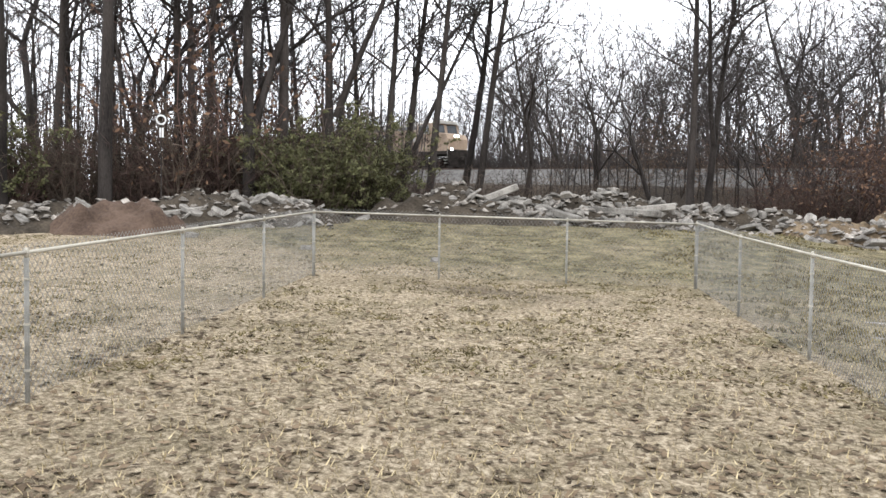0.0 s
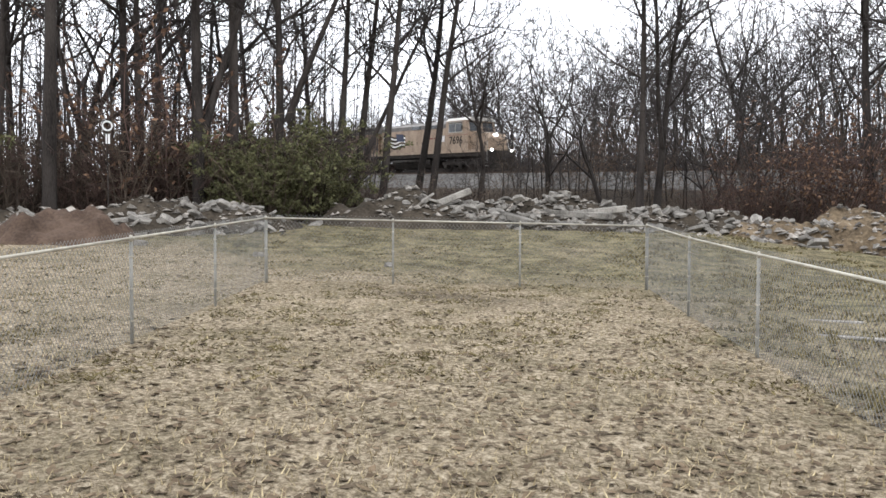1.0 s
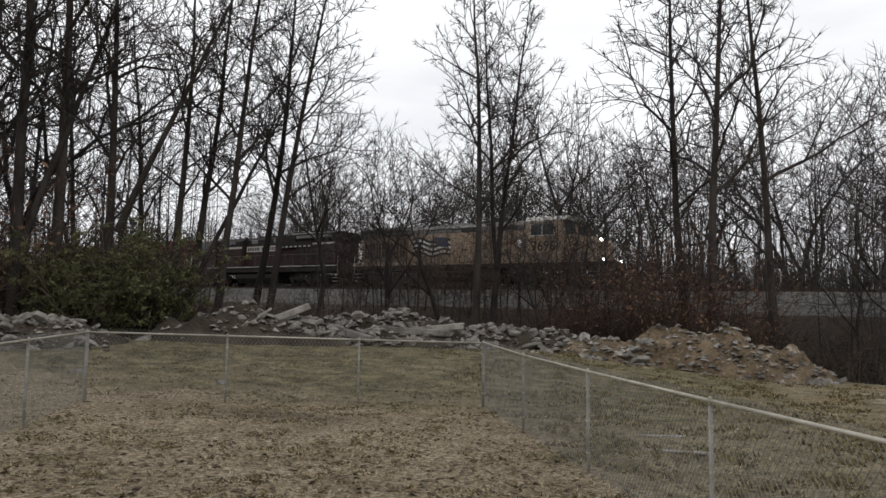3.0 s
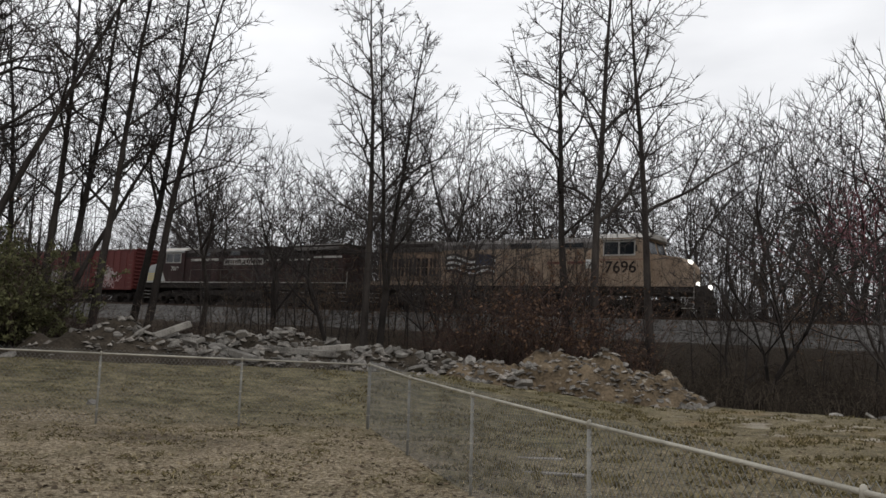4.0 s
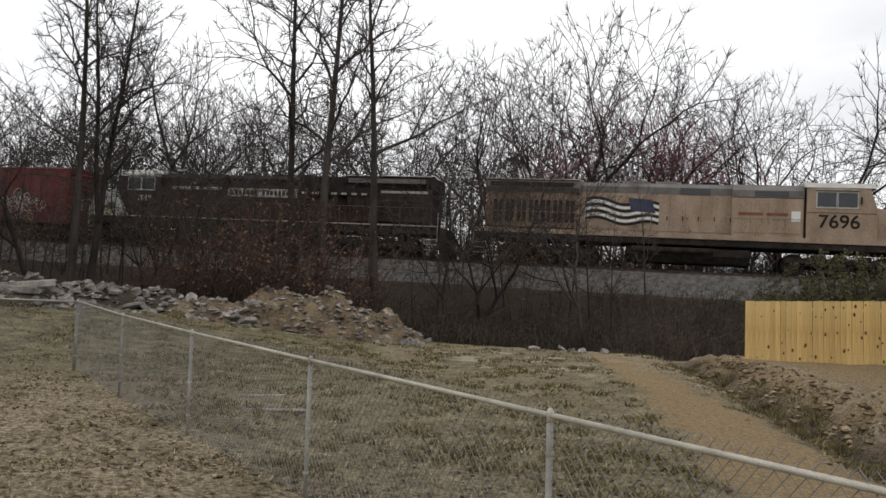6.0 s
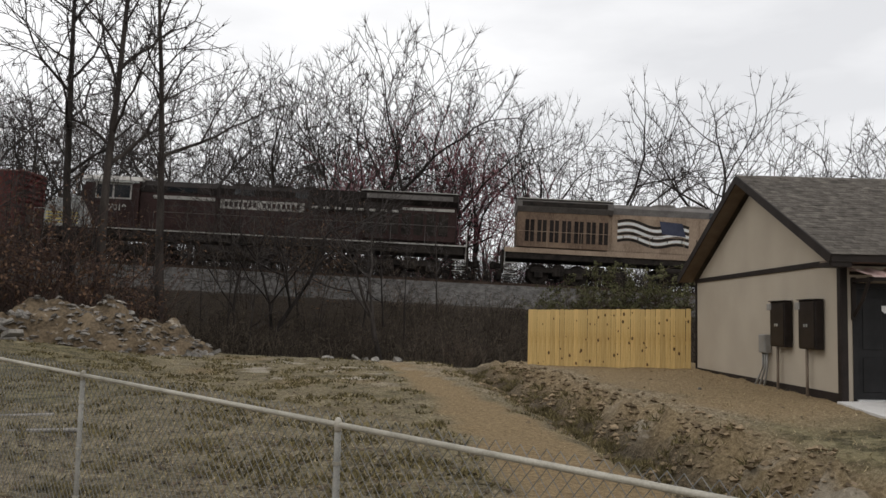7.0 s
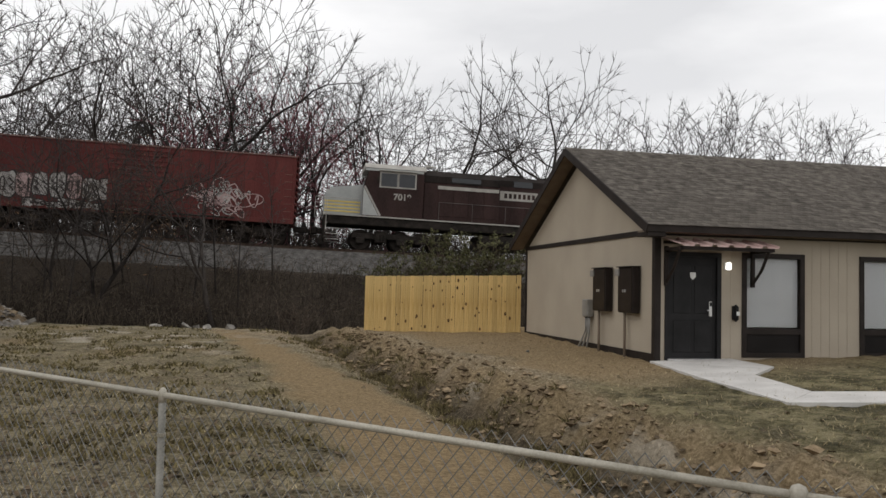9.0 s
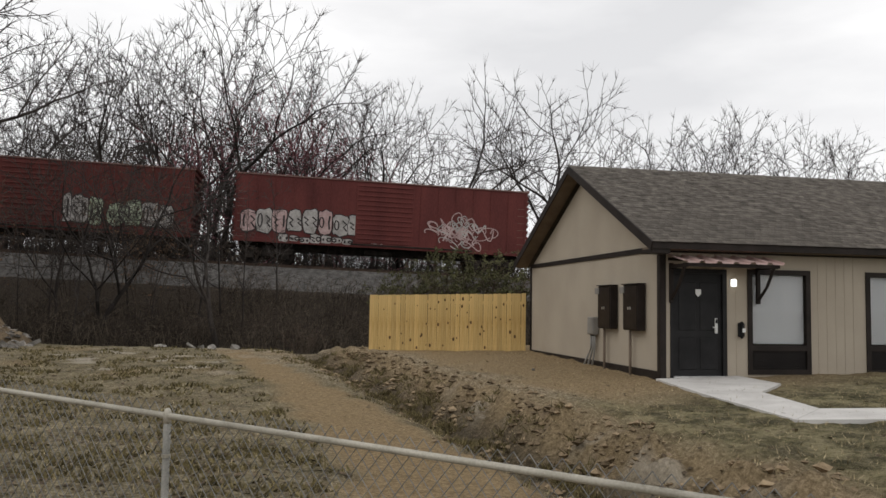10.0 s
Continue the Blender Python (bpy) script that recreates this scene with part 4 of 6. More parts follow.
def end_gear(o, x, sgn, paint):
    """Steps, pilot plate, coupler and snow plough at one end."""
    pil = part("pilot", Geo().box(x - 0.05, x + 0.05, -1.45, 1.45, 0.45, 1.7, 0.03), paint, o, "steel pilot plate")
    part("plough", Geo().prism([(-1.3, 0.15), (1.3, 0.15), (1.35, 0.6), (-1.35, 0.6)], "x", x + sgn * 0.05, x + sgn * 0.22), "running", pil)
    part("coupler", Geo().box(min(x, x + sgn * 0.55), max(x, x + sgn * 0.55), -0.14, 0.14, 0.78, 1.06, 0.03).box(x + sgn * 0.45 - 0.16, x + sgn * 0.45 + 0.16, -0.2, 0.2, 0.72, 1.12, 0.05), "running", o, "knuckle coupler")
    for sy in (-1, 1):
        for k in range(4):
            z = 0.45 + k * 0.28
            part("step", Geo().box(x - sgn * 0.75, x - sgn * 0.1, sy * 1.28 - 0.14, sy * 1.28 + 0.14, z, z + 0.03), "stripe", o)
        part("grab_rail", Geo().tube([(x - sgn * 0.08, sy * 1.45, 0.9), (x - sgn * 0.08, sy * 1.45, 2.5)], 0.02, 5), "stripe", o)


def locomotive(kind):
    yel = kind == "yellow"
    body, roofm = ("yellow", "roof_grey") if yel else ("maroon", "loco_black")
    lab = "weathered yellow diesel locomotive with grey roof hauling the freight train" if yel else "weathered dark maroon diesel locomotive with grey nose, running cab-rearward"
    o = thing("locomotive", lab, "locomotive", group="train")
    L = 11.0
    part("underframe", Geo().box(-10.6, 10.6, -1.45, 1.45, 1.25, 1.7, 0.04), "running", o)
    part("walkway", Geo().box(-10.7, 10.7, -1.52, 1.52, 1.7, 1.75, 0.01), "running", o)
    for sy in (-1, 1):
        part("sill_stripe", Geo().box(-10.7, 10.7, sy * 1.535 - 0.012, sy * 1.535 + 0.012, 1.58 if yel else 1.69, 1.82 if yel else 1.76, 0.004), "yellow" if yel else "stripe", o, "painted side sill stripe")
    part("fuel_tank", Geo().prism([(-1.35, 0.75), (-1.05, 0.38), (1.05, 0.38), (1.35, 0.75), (1.35, 1.12), (-1.35, 1.12)], "x", -2.9, 2.9), "running", o, "long grimy fuel tank")
    part("air_tank", Geo().tube([(-2.6, -1.42, 0.98), (1.2, -1.42, 0.98)], 0.16, 12), "running", o, "", True)
    for x in (-6.9, 6.9):
        truck(o, x, 3, 2.02, 0.53)
    end_gear(o, 10.75, 1, "running")
    end_gear(o, -10.75, -1, "running")
    hw = 0.98
    fore = 5.2 if yel else 5.9
    # long hood with chamfered roof
    hood = part("long_hood", Geo().prism([(-hw, 1.75), (hw, 1.75), (hw, 3.86), (-hw, 3.86)], "x", -10.1, fore), body, o, "long engine hood with access doors")
    part("hood_roof", Geo().prism([(-hw - 0.01, 3.86), (hw + 0.01, 3.86), (hw + 0.01, 4.2), (hw - 0.25, 4.42), (-hw + 0.25, 4.42), (-hw - 0.01, 4.2)], "x", -10.1, fore), roofm, hood, "weathered roof")
    for sy in (-1, 1):
        for k in range(10):
            x = -5.3 + k * 0.74
            g = Geo().box(x, x + 0.68, sy * (hw + 0.012) - 0.012, sy * (hw + 0.012) + 0.012, 1.95, 3.72, 0.006)
            d = part("hood_door", g, body, hood)
            part("door_latch", Geo().box(x + 0.58, x + 0.62, sy * (hw + 0.034) - 0.012, sy * (hw + 0.034) + 0.012, 2.5, 2.75, 0.004), "running", d)
        # dark grilles high on the hood
        for x0, x1 in ((-0.4, 1.0),) if yel else ((-3.2, -1.9), (0.2, 1.2)):
            gr = part("grille", Geo().box(x0, x1, sy * (hw + 0.03) - 0.02, sy * (hw + 0.03) + 0.02, 3.86, 4.18, 0.005), "glass", hood, "dark intake grille")
        # radiator screens at the rear
        for k in range(7):
            x = -9.7 + k * 0.62
            part("radiator_screen", Geo().box(x, x + 0.46, sy * 1.305 - 0.012, sy * 1.305 + 0.012, 2.2, 3.35, 0.005), "loco_black" if yel else "running", hood, "dark radiator screen")
            if yel:
                part("screen_bar", Geo().box(x + 0.2, x + 0.26, sy * 1.325 - 0.008, sy * 1.325 + 0.008, 2.2, 3.35, 0.002), "sooty_yellow", hood)
    part("radiator_cabin", Geo().box(-10.1, -5.5, -1.29, 1.29, 1.9, 3.75, 0.03), "sooty_yellow" if yel else body, o, "soot-stained radiator cabin" if yel else "wide radiator cabin")
    wing = part("radiator_wing", Geo().prism([(-1.30, 3.75), (1.30, 3.75), (1.52, 4.0), (1.52, 4.3), (1.2, 4.5), (-1.2, 4.5), (-1.52, 4.3), (-1.52, 4.0)], "x", -10.15, -5.3), roofm if yel else "loco_black", o, "flared radiator roof")
    for sy in (-1, 1):
        part("wing_screen", Geo().box(-9.9, -5.6, sy * 1.53 - 0.015, sy * 1.53 + 0.015, 4.03, 4.27, 0.004), "roof_grey" if not yel else "running", wing, "slatted radiator outlet")
        part("wing_edge", Geo().box(-10.15, -5.3, sy * 1.36 - 0.16, sy * 1.36 + 0.16, 4.41, 4.45, 0.004, None), "stripe", wing, "pale worn roof edge")
    part("roof_fan_housing", Geo().tube([(-2.5, 0, 4.4), (-2.5, 0, 4.56)], 0.62, 16).tube([(-1.0, 0, 4.4), (-1.0, 0, 4.56)], 0.62, 16), roofm, o, "", True)
    part("exhaust_pipe", Geo().box(0.6, 1.4, -0.3, 0.3, 4.4, 4.62, 0.03), "running", o)
    part("brake_cabin", Geo().box(2.0, fore, -1.4, 1.4, 1.75, 3.75, 0.04), body, o, "wide equipment cabinet behind the cab")
    part("brake_cabin_roof", Geo().prism([(-1.42, 3.75), (1.42, 3.75), (1.42, 4.1), (1.0, 4.42), (-1.0, 4.42), (-1.42, 4.1)], "x", 2.0, fore), roofm, o)
    for sy in (-1, 1):
        for k in range(4):
            x = 2.1 + k * 0.78
            part("cabinet_door", Geo().box(x, x + 0.7, sy * 1.412 - 0.012, sy * 1.412 + 0.012, 2.0, 3.5, 0.006), body, o)
        part("cabinet_grille", Geo().box(3.0, 4.5, sy * 1.43 - 0.015, sy * 1.43 + 0.015, 3.82, 4.06, 0.004), "glass", o, "dark intake grille")
    # cab
    cab = part("cab", Geo().prism([(5.3, 1.75), (8.3, 1.75), (8.3, 3.3), (8, 4.28), (5.3, 4.28)], "y", -1.5, 1.5), body, o, "wide crew cab")
    part("cab_roof", Geo().prism([(-1.54, 4.28), (1.54, 4.28), (1.1, 4.56), (-1.1, 4.56)], "x", 5.2, 8.25), "stripe", cab, "pale grey cab roof")
    for sy in (-1, 1):
        for x0, x1 in ((5.75, 6.55), (6.65, 7.45)):
            part("window_frame", Geo().box(x0 - 0.07, x1 + 0.07, sy * 1.508 - 0.015, sy * 1.508 + 0.015, 3.28, 4.12, 0.006), "stripe", cab, "pale window frame")
            part("side_window", Geo().box(x0, x1, sy * 1.526 - 0.008, sy * 1.526 + 0.008, 3.36, 4.04, 0.003), "glass", cab, "dark cab side window")
        part("sun_visor", Geo().box(5.65, 7.55, sy * 1.58 - 0.07, sy * 1.58 + 0.07, 4.15, 4.19, 0.004), "stripe", cab)
        part("mirror", Geo().box(7.58, 7.64, sy * 1.62 - 0.06, sy * 1.62 + 0.06, 3.5, 3.85, 0.01), "running", cab)
        part("cab_band", Geo().box(5.32, 8.25, sy * 1.508 - 0.010, sy * 1.508 + 0.010, 3.06 if yel else 4.13, 3.09 if yel else 4.26, 0.003), "stripe_red" if yel else "nose_grey", cab)
    for sy in (-1, 1):
        ws = Geo().add([(8.3 + 0.012, sy * 0.15, 3.36), (8.3 + 0.012, sy * 1.3, 3.36), (8.04 + 0.012, sy * 1.25, 4.18), (8.04 + 0.012, sy * 0.15, 4.18)], [(0, 1, 2, 3)])
        part("windscreen", ws, "glass", cab, "dark windscreen")
    # nose
    nose_mat = body if yel else "nose_grey"
    nose = part("nose", Geo().prism([(8.3, 1.75), (10.2, 1.75), (10.2, 2.75), (9.85, 3.18), (8.3, 3.4)], "y", -1.12, 1.12), nose_mat, o, "short wide nose" if yel else "pale grey nose with yellow bars")
    part("headlight", Geo().tube([(9.95, -0.13, 3.08), (10.07, -0.13, 3.02)], 0.1, 10).tube([(9.95, 0.13, 3.08), (10.07, 0.13, 3.02)], 0.1, 10), "headlamp" if yel else "stripe", nose, "lit round headlight pair" if yel else "round headlight pair")
    for sy in (-1, 1):
        part("ditch_light", Geo().tube([(10.7, sy * 1.05, 1.75), (10.82, sy * 1.05, 1.75)], 0.11, 10), "headlamp" if yel else "stripe", o, "lit low ditch light" if yel else "low ditch light")
        part("nose_rail", Geo().tube([(8.5, sy * 1.45, 1.75), (8.5, sy * 1.45, 2.6), (10.6, sy * 1.45, 2.6), (10.6, sy * 1.45, 1.75)], 0.02, 5), "yellow" if yel else "stripe", o)
    part("horn", Geo().tube([(5.2, 0.3, 4.5), (5.2, 0.3, 4.7), (5.7, 0.3, 4.72)], [0.03, 0.04, 0.08], 8), "stripe", o)
    part("antenna", Geo().box(7.2, 7.7, -0.25, 0.25, 4.55, 4.66, 0.02), "stripe", cab)
    for sy in (-1, 1):
        handrails(o, -10.3, 5.1, sy * 1.47, "yellow" if yel else "roof_grey")
        flip = sy > 0
        if yel:
            lettering(o, "7696", 6.7, 2.62, sy * 1.512, 0.9, "loco_black", flip)
            # waving banner painted on the hood
            for k in range(7):
                g = Geo()
                ribbon(g, [(-5.0 + 0.2 * i, 3.5 - 0.17 * k + 0.13 * math.sin(0.5 * i) - 0.012 * i) for i in range(19)], 0.068, sy * (hw + 0.032))
                part("banner_stripe", g, "white" if k % 2 else "running", hood, "wavy painted stripe")
            part("banner_field", Geo().prism([(-2.75, 2.95), (-1.55, 2.85), (-1.75, 3.55), (-2.9, 3.62)], "y", sy * (hw + 0.036) - 0.003, sy * (hw + 0.036) + 0.003), "blue", hood, "dark painted corner field")
            for x0, x1 in ((2.3, 3.4), (3.55, 4.5)):
                part("name_bar", Geo().box(x0, x1, sy * 1.43 - 0.004, sy * 1.43 + 0.004, 2.86, 3.0, 0), "stripe_red", o, "dull red bar")
            part("emblem", Geo().box(4.65, 5.05, sy * 1.432 - 0.006, sy * 1.432 + 0.006, 2.6, 3.1, 0.005), "white", o, "small pale emblem")
        else:
            lettering(o, "7019", 6.35, 2.82, sy * 1.512, 0.45, "stripe", flip)
            for x0, x1, z0, z1 in ((-2.4, 1.9, 3.12, 3.62), (2.05, 5.2, 3.42, 3.6)):
                y = sy * (hw + 0.034 if x0 < 2 else 1.44)
                part("stripe_bar", Geo().box(x0, x1, y - 0.006, y + 0.006, z0, z1, 0.003), "stripe", o, "pale painted stripe")
            for k in range(16):
                if k != 8:
                    x = -2.15 + k * 0.245
                    part("name_bar", Geo().box(x, x + 0.15, sy * (hw + 0.042) - 0.004, sy * (hw + 0.042) + 0.004, 3.24, 3.5, 0), "maroon", o, "dark bar on the pale stripe")
            part("intake_housing", Geo().box(-7.4, -2.6, sy * 1.16 - 0.2, sy * 1.16 + 0.2, 3.3, 4.36, 0.03), "loco_black", hood, "black air intake housing")
            for k in range(8):
                x = -7.2 + k * 0.58
                part("vent_plate", Geo().box(x, x + 0.3, sy * 1.37 - 0.01, sy * 1.37 + 0.01, 3.34, 3.46, 0.003), "stripe", hood, "small pale plate")
            part("wing_stripe", Geo().box(-10.0, -5.5, sy * 1.31 - 0.006, sy * 1.31 + 0.006, 3.50, 3.64, 0.003), "stripe", o)
            g = Geo().prism([(8.3, 1.8), (7.5, 1.8), (8.3, 3.25)], "y", sy * 1.508 - 0.008, sy * 1.508 + 0.008)
            part("cab_flash", g, "nose_grey", cab, "pale grey slanting flash")
            g = Geo()
            ribbon(g, [(7.42, 1.8), (8.25, 3.3)], 0.05, sy * 1.52)
            part("cab_flash_edge", g, "stripe", cab)
            for k in range(4):
                part("nose_bar", Geo().box(8.4, 10.15, sy * 1.126 - 0.008, sy * 1.126 + 0.008, 1.9 + 0.17 * k, 1.98 + 0.17 * k, 0.003), "stripe_yellow", nose, "yellow safety bar")
    if not yel:
        for ch in o.children:
            if ch.name.split(".")[0] in ("cab", "nose", "nose_rail", "road_number"):
                ch.location.x += 0.62
    return o


def graffiti(parent, x0, x1, z0, z1, y, letters, fills, rnd):
    """A row of fat sprayed block shapes under an arched top, cut by dark strokes; illegible."""
    w = (x1 - x0) / letters
    out = 0.004 if y > 0 else -0.004
    for k in range(letters):
        cx = x0 + (k + 0.5) * w
        arch = 0.16 * (z1 - z0) * math.sin(math.pi * (k + 0.5) / letters)
        lo, hi = z0 + rnd.uniform(0, 0.12), z1 - 0.16 * (z1 - z0) + arch + rnd.uniform(-0.1, 0.1)
        zc, hw, hh = (lo + hi) / 2, w * rnd.uniform(0.46, 0.56), (hi - lo) / 2

        def blob(grow, level):
            pts = []
            for i in range(16):
                a = 6.283 * i / 16
                c, sn = math.cos(a), math.sin(a)
                pts.append((cx + (hw + grow) * math.copysign(abs(c) ** 0.45, c) * wob[i], y + level, zc + (hh + grow) * math.copysign(abs(sn) ** 0.45, sn) * wob[(i + 5) % 16]))
            return Geo().add(pts, [tuple(range(16))])

        wob = [rnd.uniform(0.8, 1.04) for _ in range(16)]
        part("sprayed_outline", blob(0.05, 0), "spray_black", parent, "dark sprayed outline")
        letter = part("sprayed_letter", blob(0, out), rnd.choice(fills), parent, "fat sprayed block shape")
        cuts = Geo()
        for sx, kind in ((-0.25, rnd.randrange(3)), (0.28, rnd.randrange(3))):
            px = cx + sx * w
            h = hh * rnd.uniform(0.3, 0.6)
            if kind == 0:
                ribbon(cuts, [(px, zc - h), (px + rnd.uniform(-0.08, 0.08), zc), (px, zc + h)], 0.045, y + 2 * out)
            elif kind == 1:
                ribbon(cuts, [(px + 0.11 * math.cos(q), zc + rnd.uniform(0.9, 1.1) * h * math.sin(q)) for q in [0.7 * i for i in range(10)]], 0.035, y + 2 * out)
            else:
                ribbon(cuts, [(px - 0.12, zc + h * 0.8), (px + 0.1, zc + h * 0.2), (px - 0.06, zc - h * 0.3), (px + 0.12, zc - h)], 0.04, y + 2 * out)
        part("sprayed_stroke", cuts, "spray_black", letter, "dark sprayed stroke")


def scribble(parent, x0, x1, z0, z1, y, loops, mat, rnd):
    """Wild looping thin sprayed lines, crowded into a rounded cloud."""
    cx, cz, rx, rz = (x0 + x1) / 2, (z0 + z1) / 2, (x1 - x0) / 2, (z1 - z0) / 2
    for k in range(loops):
        a, r = rnd.uniform(0, 6.28), rnd.uniform(0.1, 0.8)
        ox, oz = cx + rx * r * math.cos(a), cz + rz * r * math.sin(a)
        sx, sz, p, n = rx * rnd.uniform(0.08, 0.22), rz * rnd.uniform(0.14, 0.34), rnd.uniform(0, 6.28), rnd.choice((1, 1, 2))
        g = Geo()
        ribbon(g, [(ox + sx * math.cos(0.42 * i + p) + 0.03 * i, oz + sz * math.sin(0.42 * n * i)) for i in range(rnd.randint(9, 16))], rnd.uniform(0.02, 0.036), y - 0.0004 * k)
        part("sprayed_loop", g, mat, parent, "thin looping sprayed line")


def boxcar(mat, label, seed, art):
    rnd = random.Random(seed)
    o = thing("boxcar", label, "boxcar", group="train")
    L, W, z0, z1 = 7.62, 1.5, 1.18, 4.5
    body = part("body", Geo().box(-L, L, -W, W, z0, z1, 0.02), mat, o, "riveted steel side panels")
    part("roof", Geo().prism([(-W - 0.06, z1), (W + 0.06, z1), (W + 0.04, z1 + 0.06), (0, z1 + 0.2), (-W - 0.04, z1 + 0.06)], "x", -L - 0.05, L + 0.05), "boxcar_roof", o, "low ridged steel roof")
    rib = Geo().prism([(-W - 0.03, z1 + 0.07), (W + 0.03, z1 + 0.07), (0, z1 + 0.235)], "x", -0.04, 0.04).mesh("roof_rib", M["boxcar_roof"])
    for k in range(13):
        part("roof_rib", rib, "boxcar_roof", o, m=pose(-L + 0.6 + k * 1.19, 0, 0))
    for sy in (-1, 1):
        y = sy * (W + 0.02)
        for k in range(17):
            x = -L + 0.12 + k * (2 * L - 0.24) / 16
            if abs(x) < 1.6:
                continue
            part("side_post", Geo().box(x - 0.03, x + 0.03, y - 0.02, y + 0.02, z0, z1 - 0.03, 0.008), mat, body)
        part("side_sill", Geo().box(-L, L, y - 0.03, y + 0.03, z0 - 0.12, z0 + 0.1, 0.01), mat, body)
        door = part("sliding_door", Geo().box(-1.5, 1.5, y + sy * 0.02 - 0.03, y + sy * 0.02 + 0.03, z0 + 0.12, z1 - 0.12, 0.01), mat, o, "ribbed steel sliding door")
        for k in range(12):
            z = z0 + 0.3 + k * 0.25
            part("door_rib", Geo().box(-1.42, 1.42, y + sy * 0.07 - 0.025, y + sy * 0.07 + 0.025, z, z + 0.07, 0.015), mat, door)
        part("door_rail", Geo().box(-1.7, 4.7, y + sy * 0.05 - 0.03, y + sy * 0.05 + 0.03, z0 - 0.02, z0 + 0.06, 0.008), "running", o)
        for x in (-L + 0.15, L - 0.55):
            for k in range(7):
                part("ladder_rung", Geo().tube([(x, y + sy * 0.08, 1.3 + k * 0.38), (x + 0.4, y + sy * 0.08, 1.3 + k * 0.38)], 0.014, 5), "boxcar_roof", o)
    for sx in (-1, 1):
        for k in range(11):
            z = z0 + 0.2 + k * 0.31
            part("end_rib", Geo().box(sx * (L + 0.05) - 0.06, sx * (L + 0.05) + 0.06, -W + 0.08, W - 0.08, z, z + 0.17, 0.05), mat, body, "pressed end rib")
        part("coupler", Geo().box(min(sx * L, sx * (L + 0.75)), max(sx * L, sx * (L + 0.75)), -0.13, 0.13, 0.75, 1.05, 0.03), "running", o, "knuckle coupler")
        truck(o, sx * 5.9, 2, 1.78, 0.44)
    part("centre_sill", Geo().box(-L + 0.2, L - 0.2, -0.35, 0.35, 0.72, z0, 0.02), "running", o)
    part("brake_tank", Geo().tube([(-0.9, -0.8, 0.86), (0.5, -0.8, 0.86)], 0.18, 10), "running", o, "", True)
    for x0, x1, a, b, n, fills in art:
        (graffiti if isinstance(fills, tuple) else scribble)(body, x0, x1, a, b, -(W + 0.048), n, fills, rnd)
    return o


def build_train():
    a = locomotive("yellow")
    b = locomotive("black")
    c = boxcar("boxcar", "oxide-red boxcar with white and pink graffiti along its side", 3, [(-7.3, -1.1, 1.5, 2.85, 8, ("spray_white", "spray_white", "spray_pink")), (-5.4, -1.6, 1.1, 1.5, 7, ("spray_white",)), (1.4, 6.3, 1.1, 3.3, 26, "spray_pink"), (-1.0, 0.6, 1.12, 1.75, 9, "spray_white"), (1.8, 5.6, 1.3, 3.2, 16, "spray_white")])
    d = boxcar("boxcar_dull", "dull red boxcar with pale green graffiti blocks", 9, [(0.4, 3.4, 1.35, 2.95, 4, ("spray_green", "spray_green", "spray_white")), (3.6, 6.8, 1.35, 2.8, 4, ("spray_white", "spray_green")), (-6.8, -2.4, 1.3, 2.6, 6, ("spray_white", "spray_pink"))])
    a.scale, b.scale = (1.03, 1, 1), (1.05, 1, 1)
    # vehicle, offset of its middle from the black nose, and whether it is turned about
    return [(a, 35.65, 0), (b, 11.45, 180), (c, -9.0, 0), (d, -26.3, 0)]


TRAIN = build_train()
# ---------------------------------------------------------------- trees and brush
UP = Vector((0, 0, 1))


def jitter(rnd):
    return Vector((rnd.uniform(-1, 1), rnd.uniform(-1, 1), rnd.uniform(-1, 1)))


def tilted(d, side, degrees):
    return (d * math.cos(radians(degrees)) + side * math.sin(radians(degrees))).normalized()


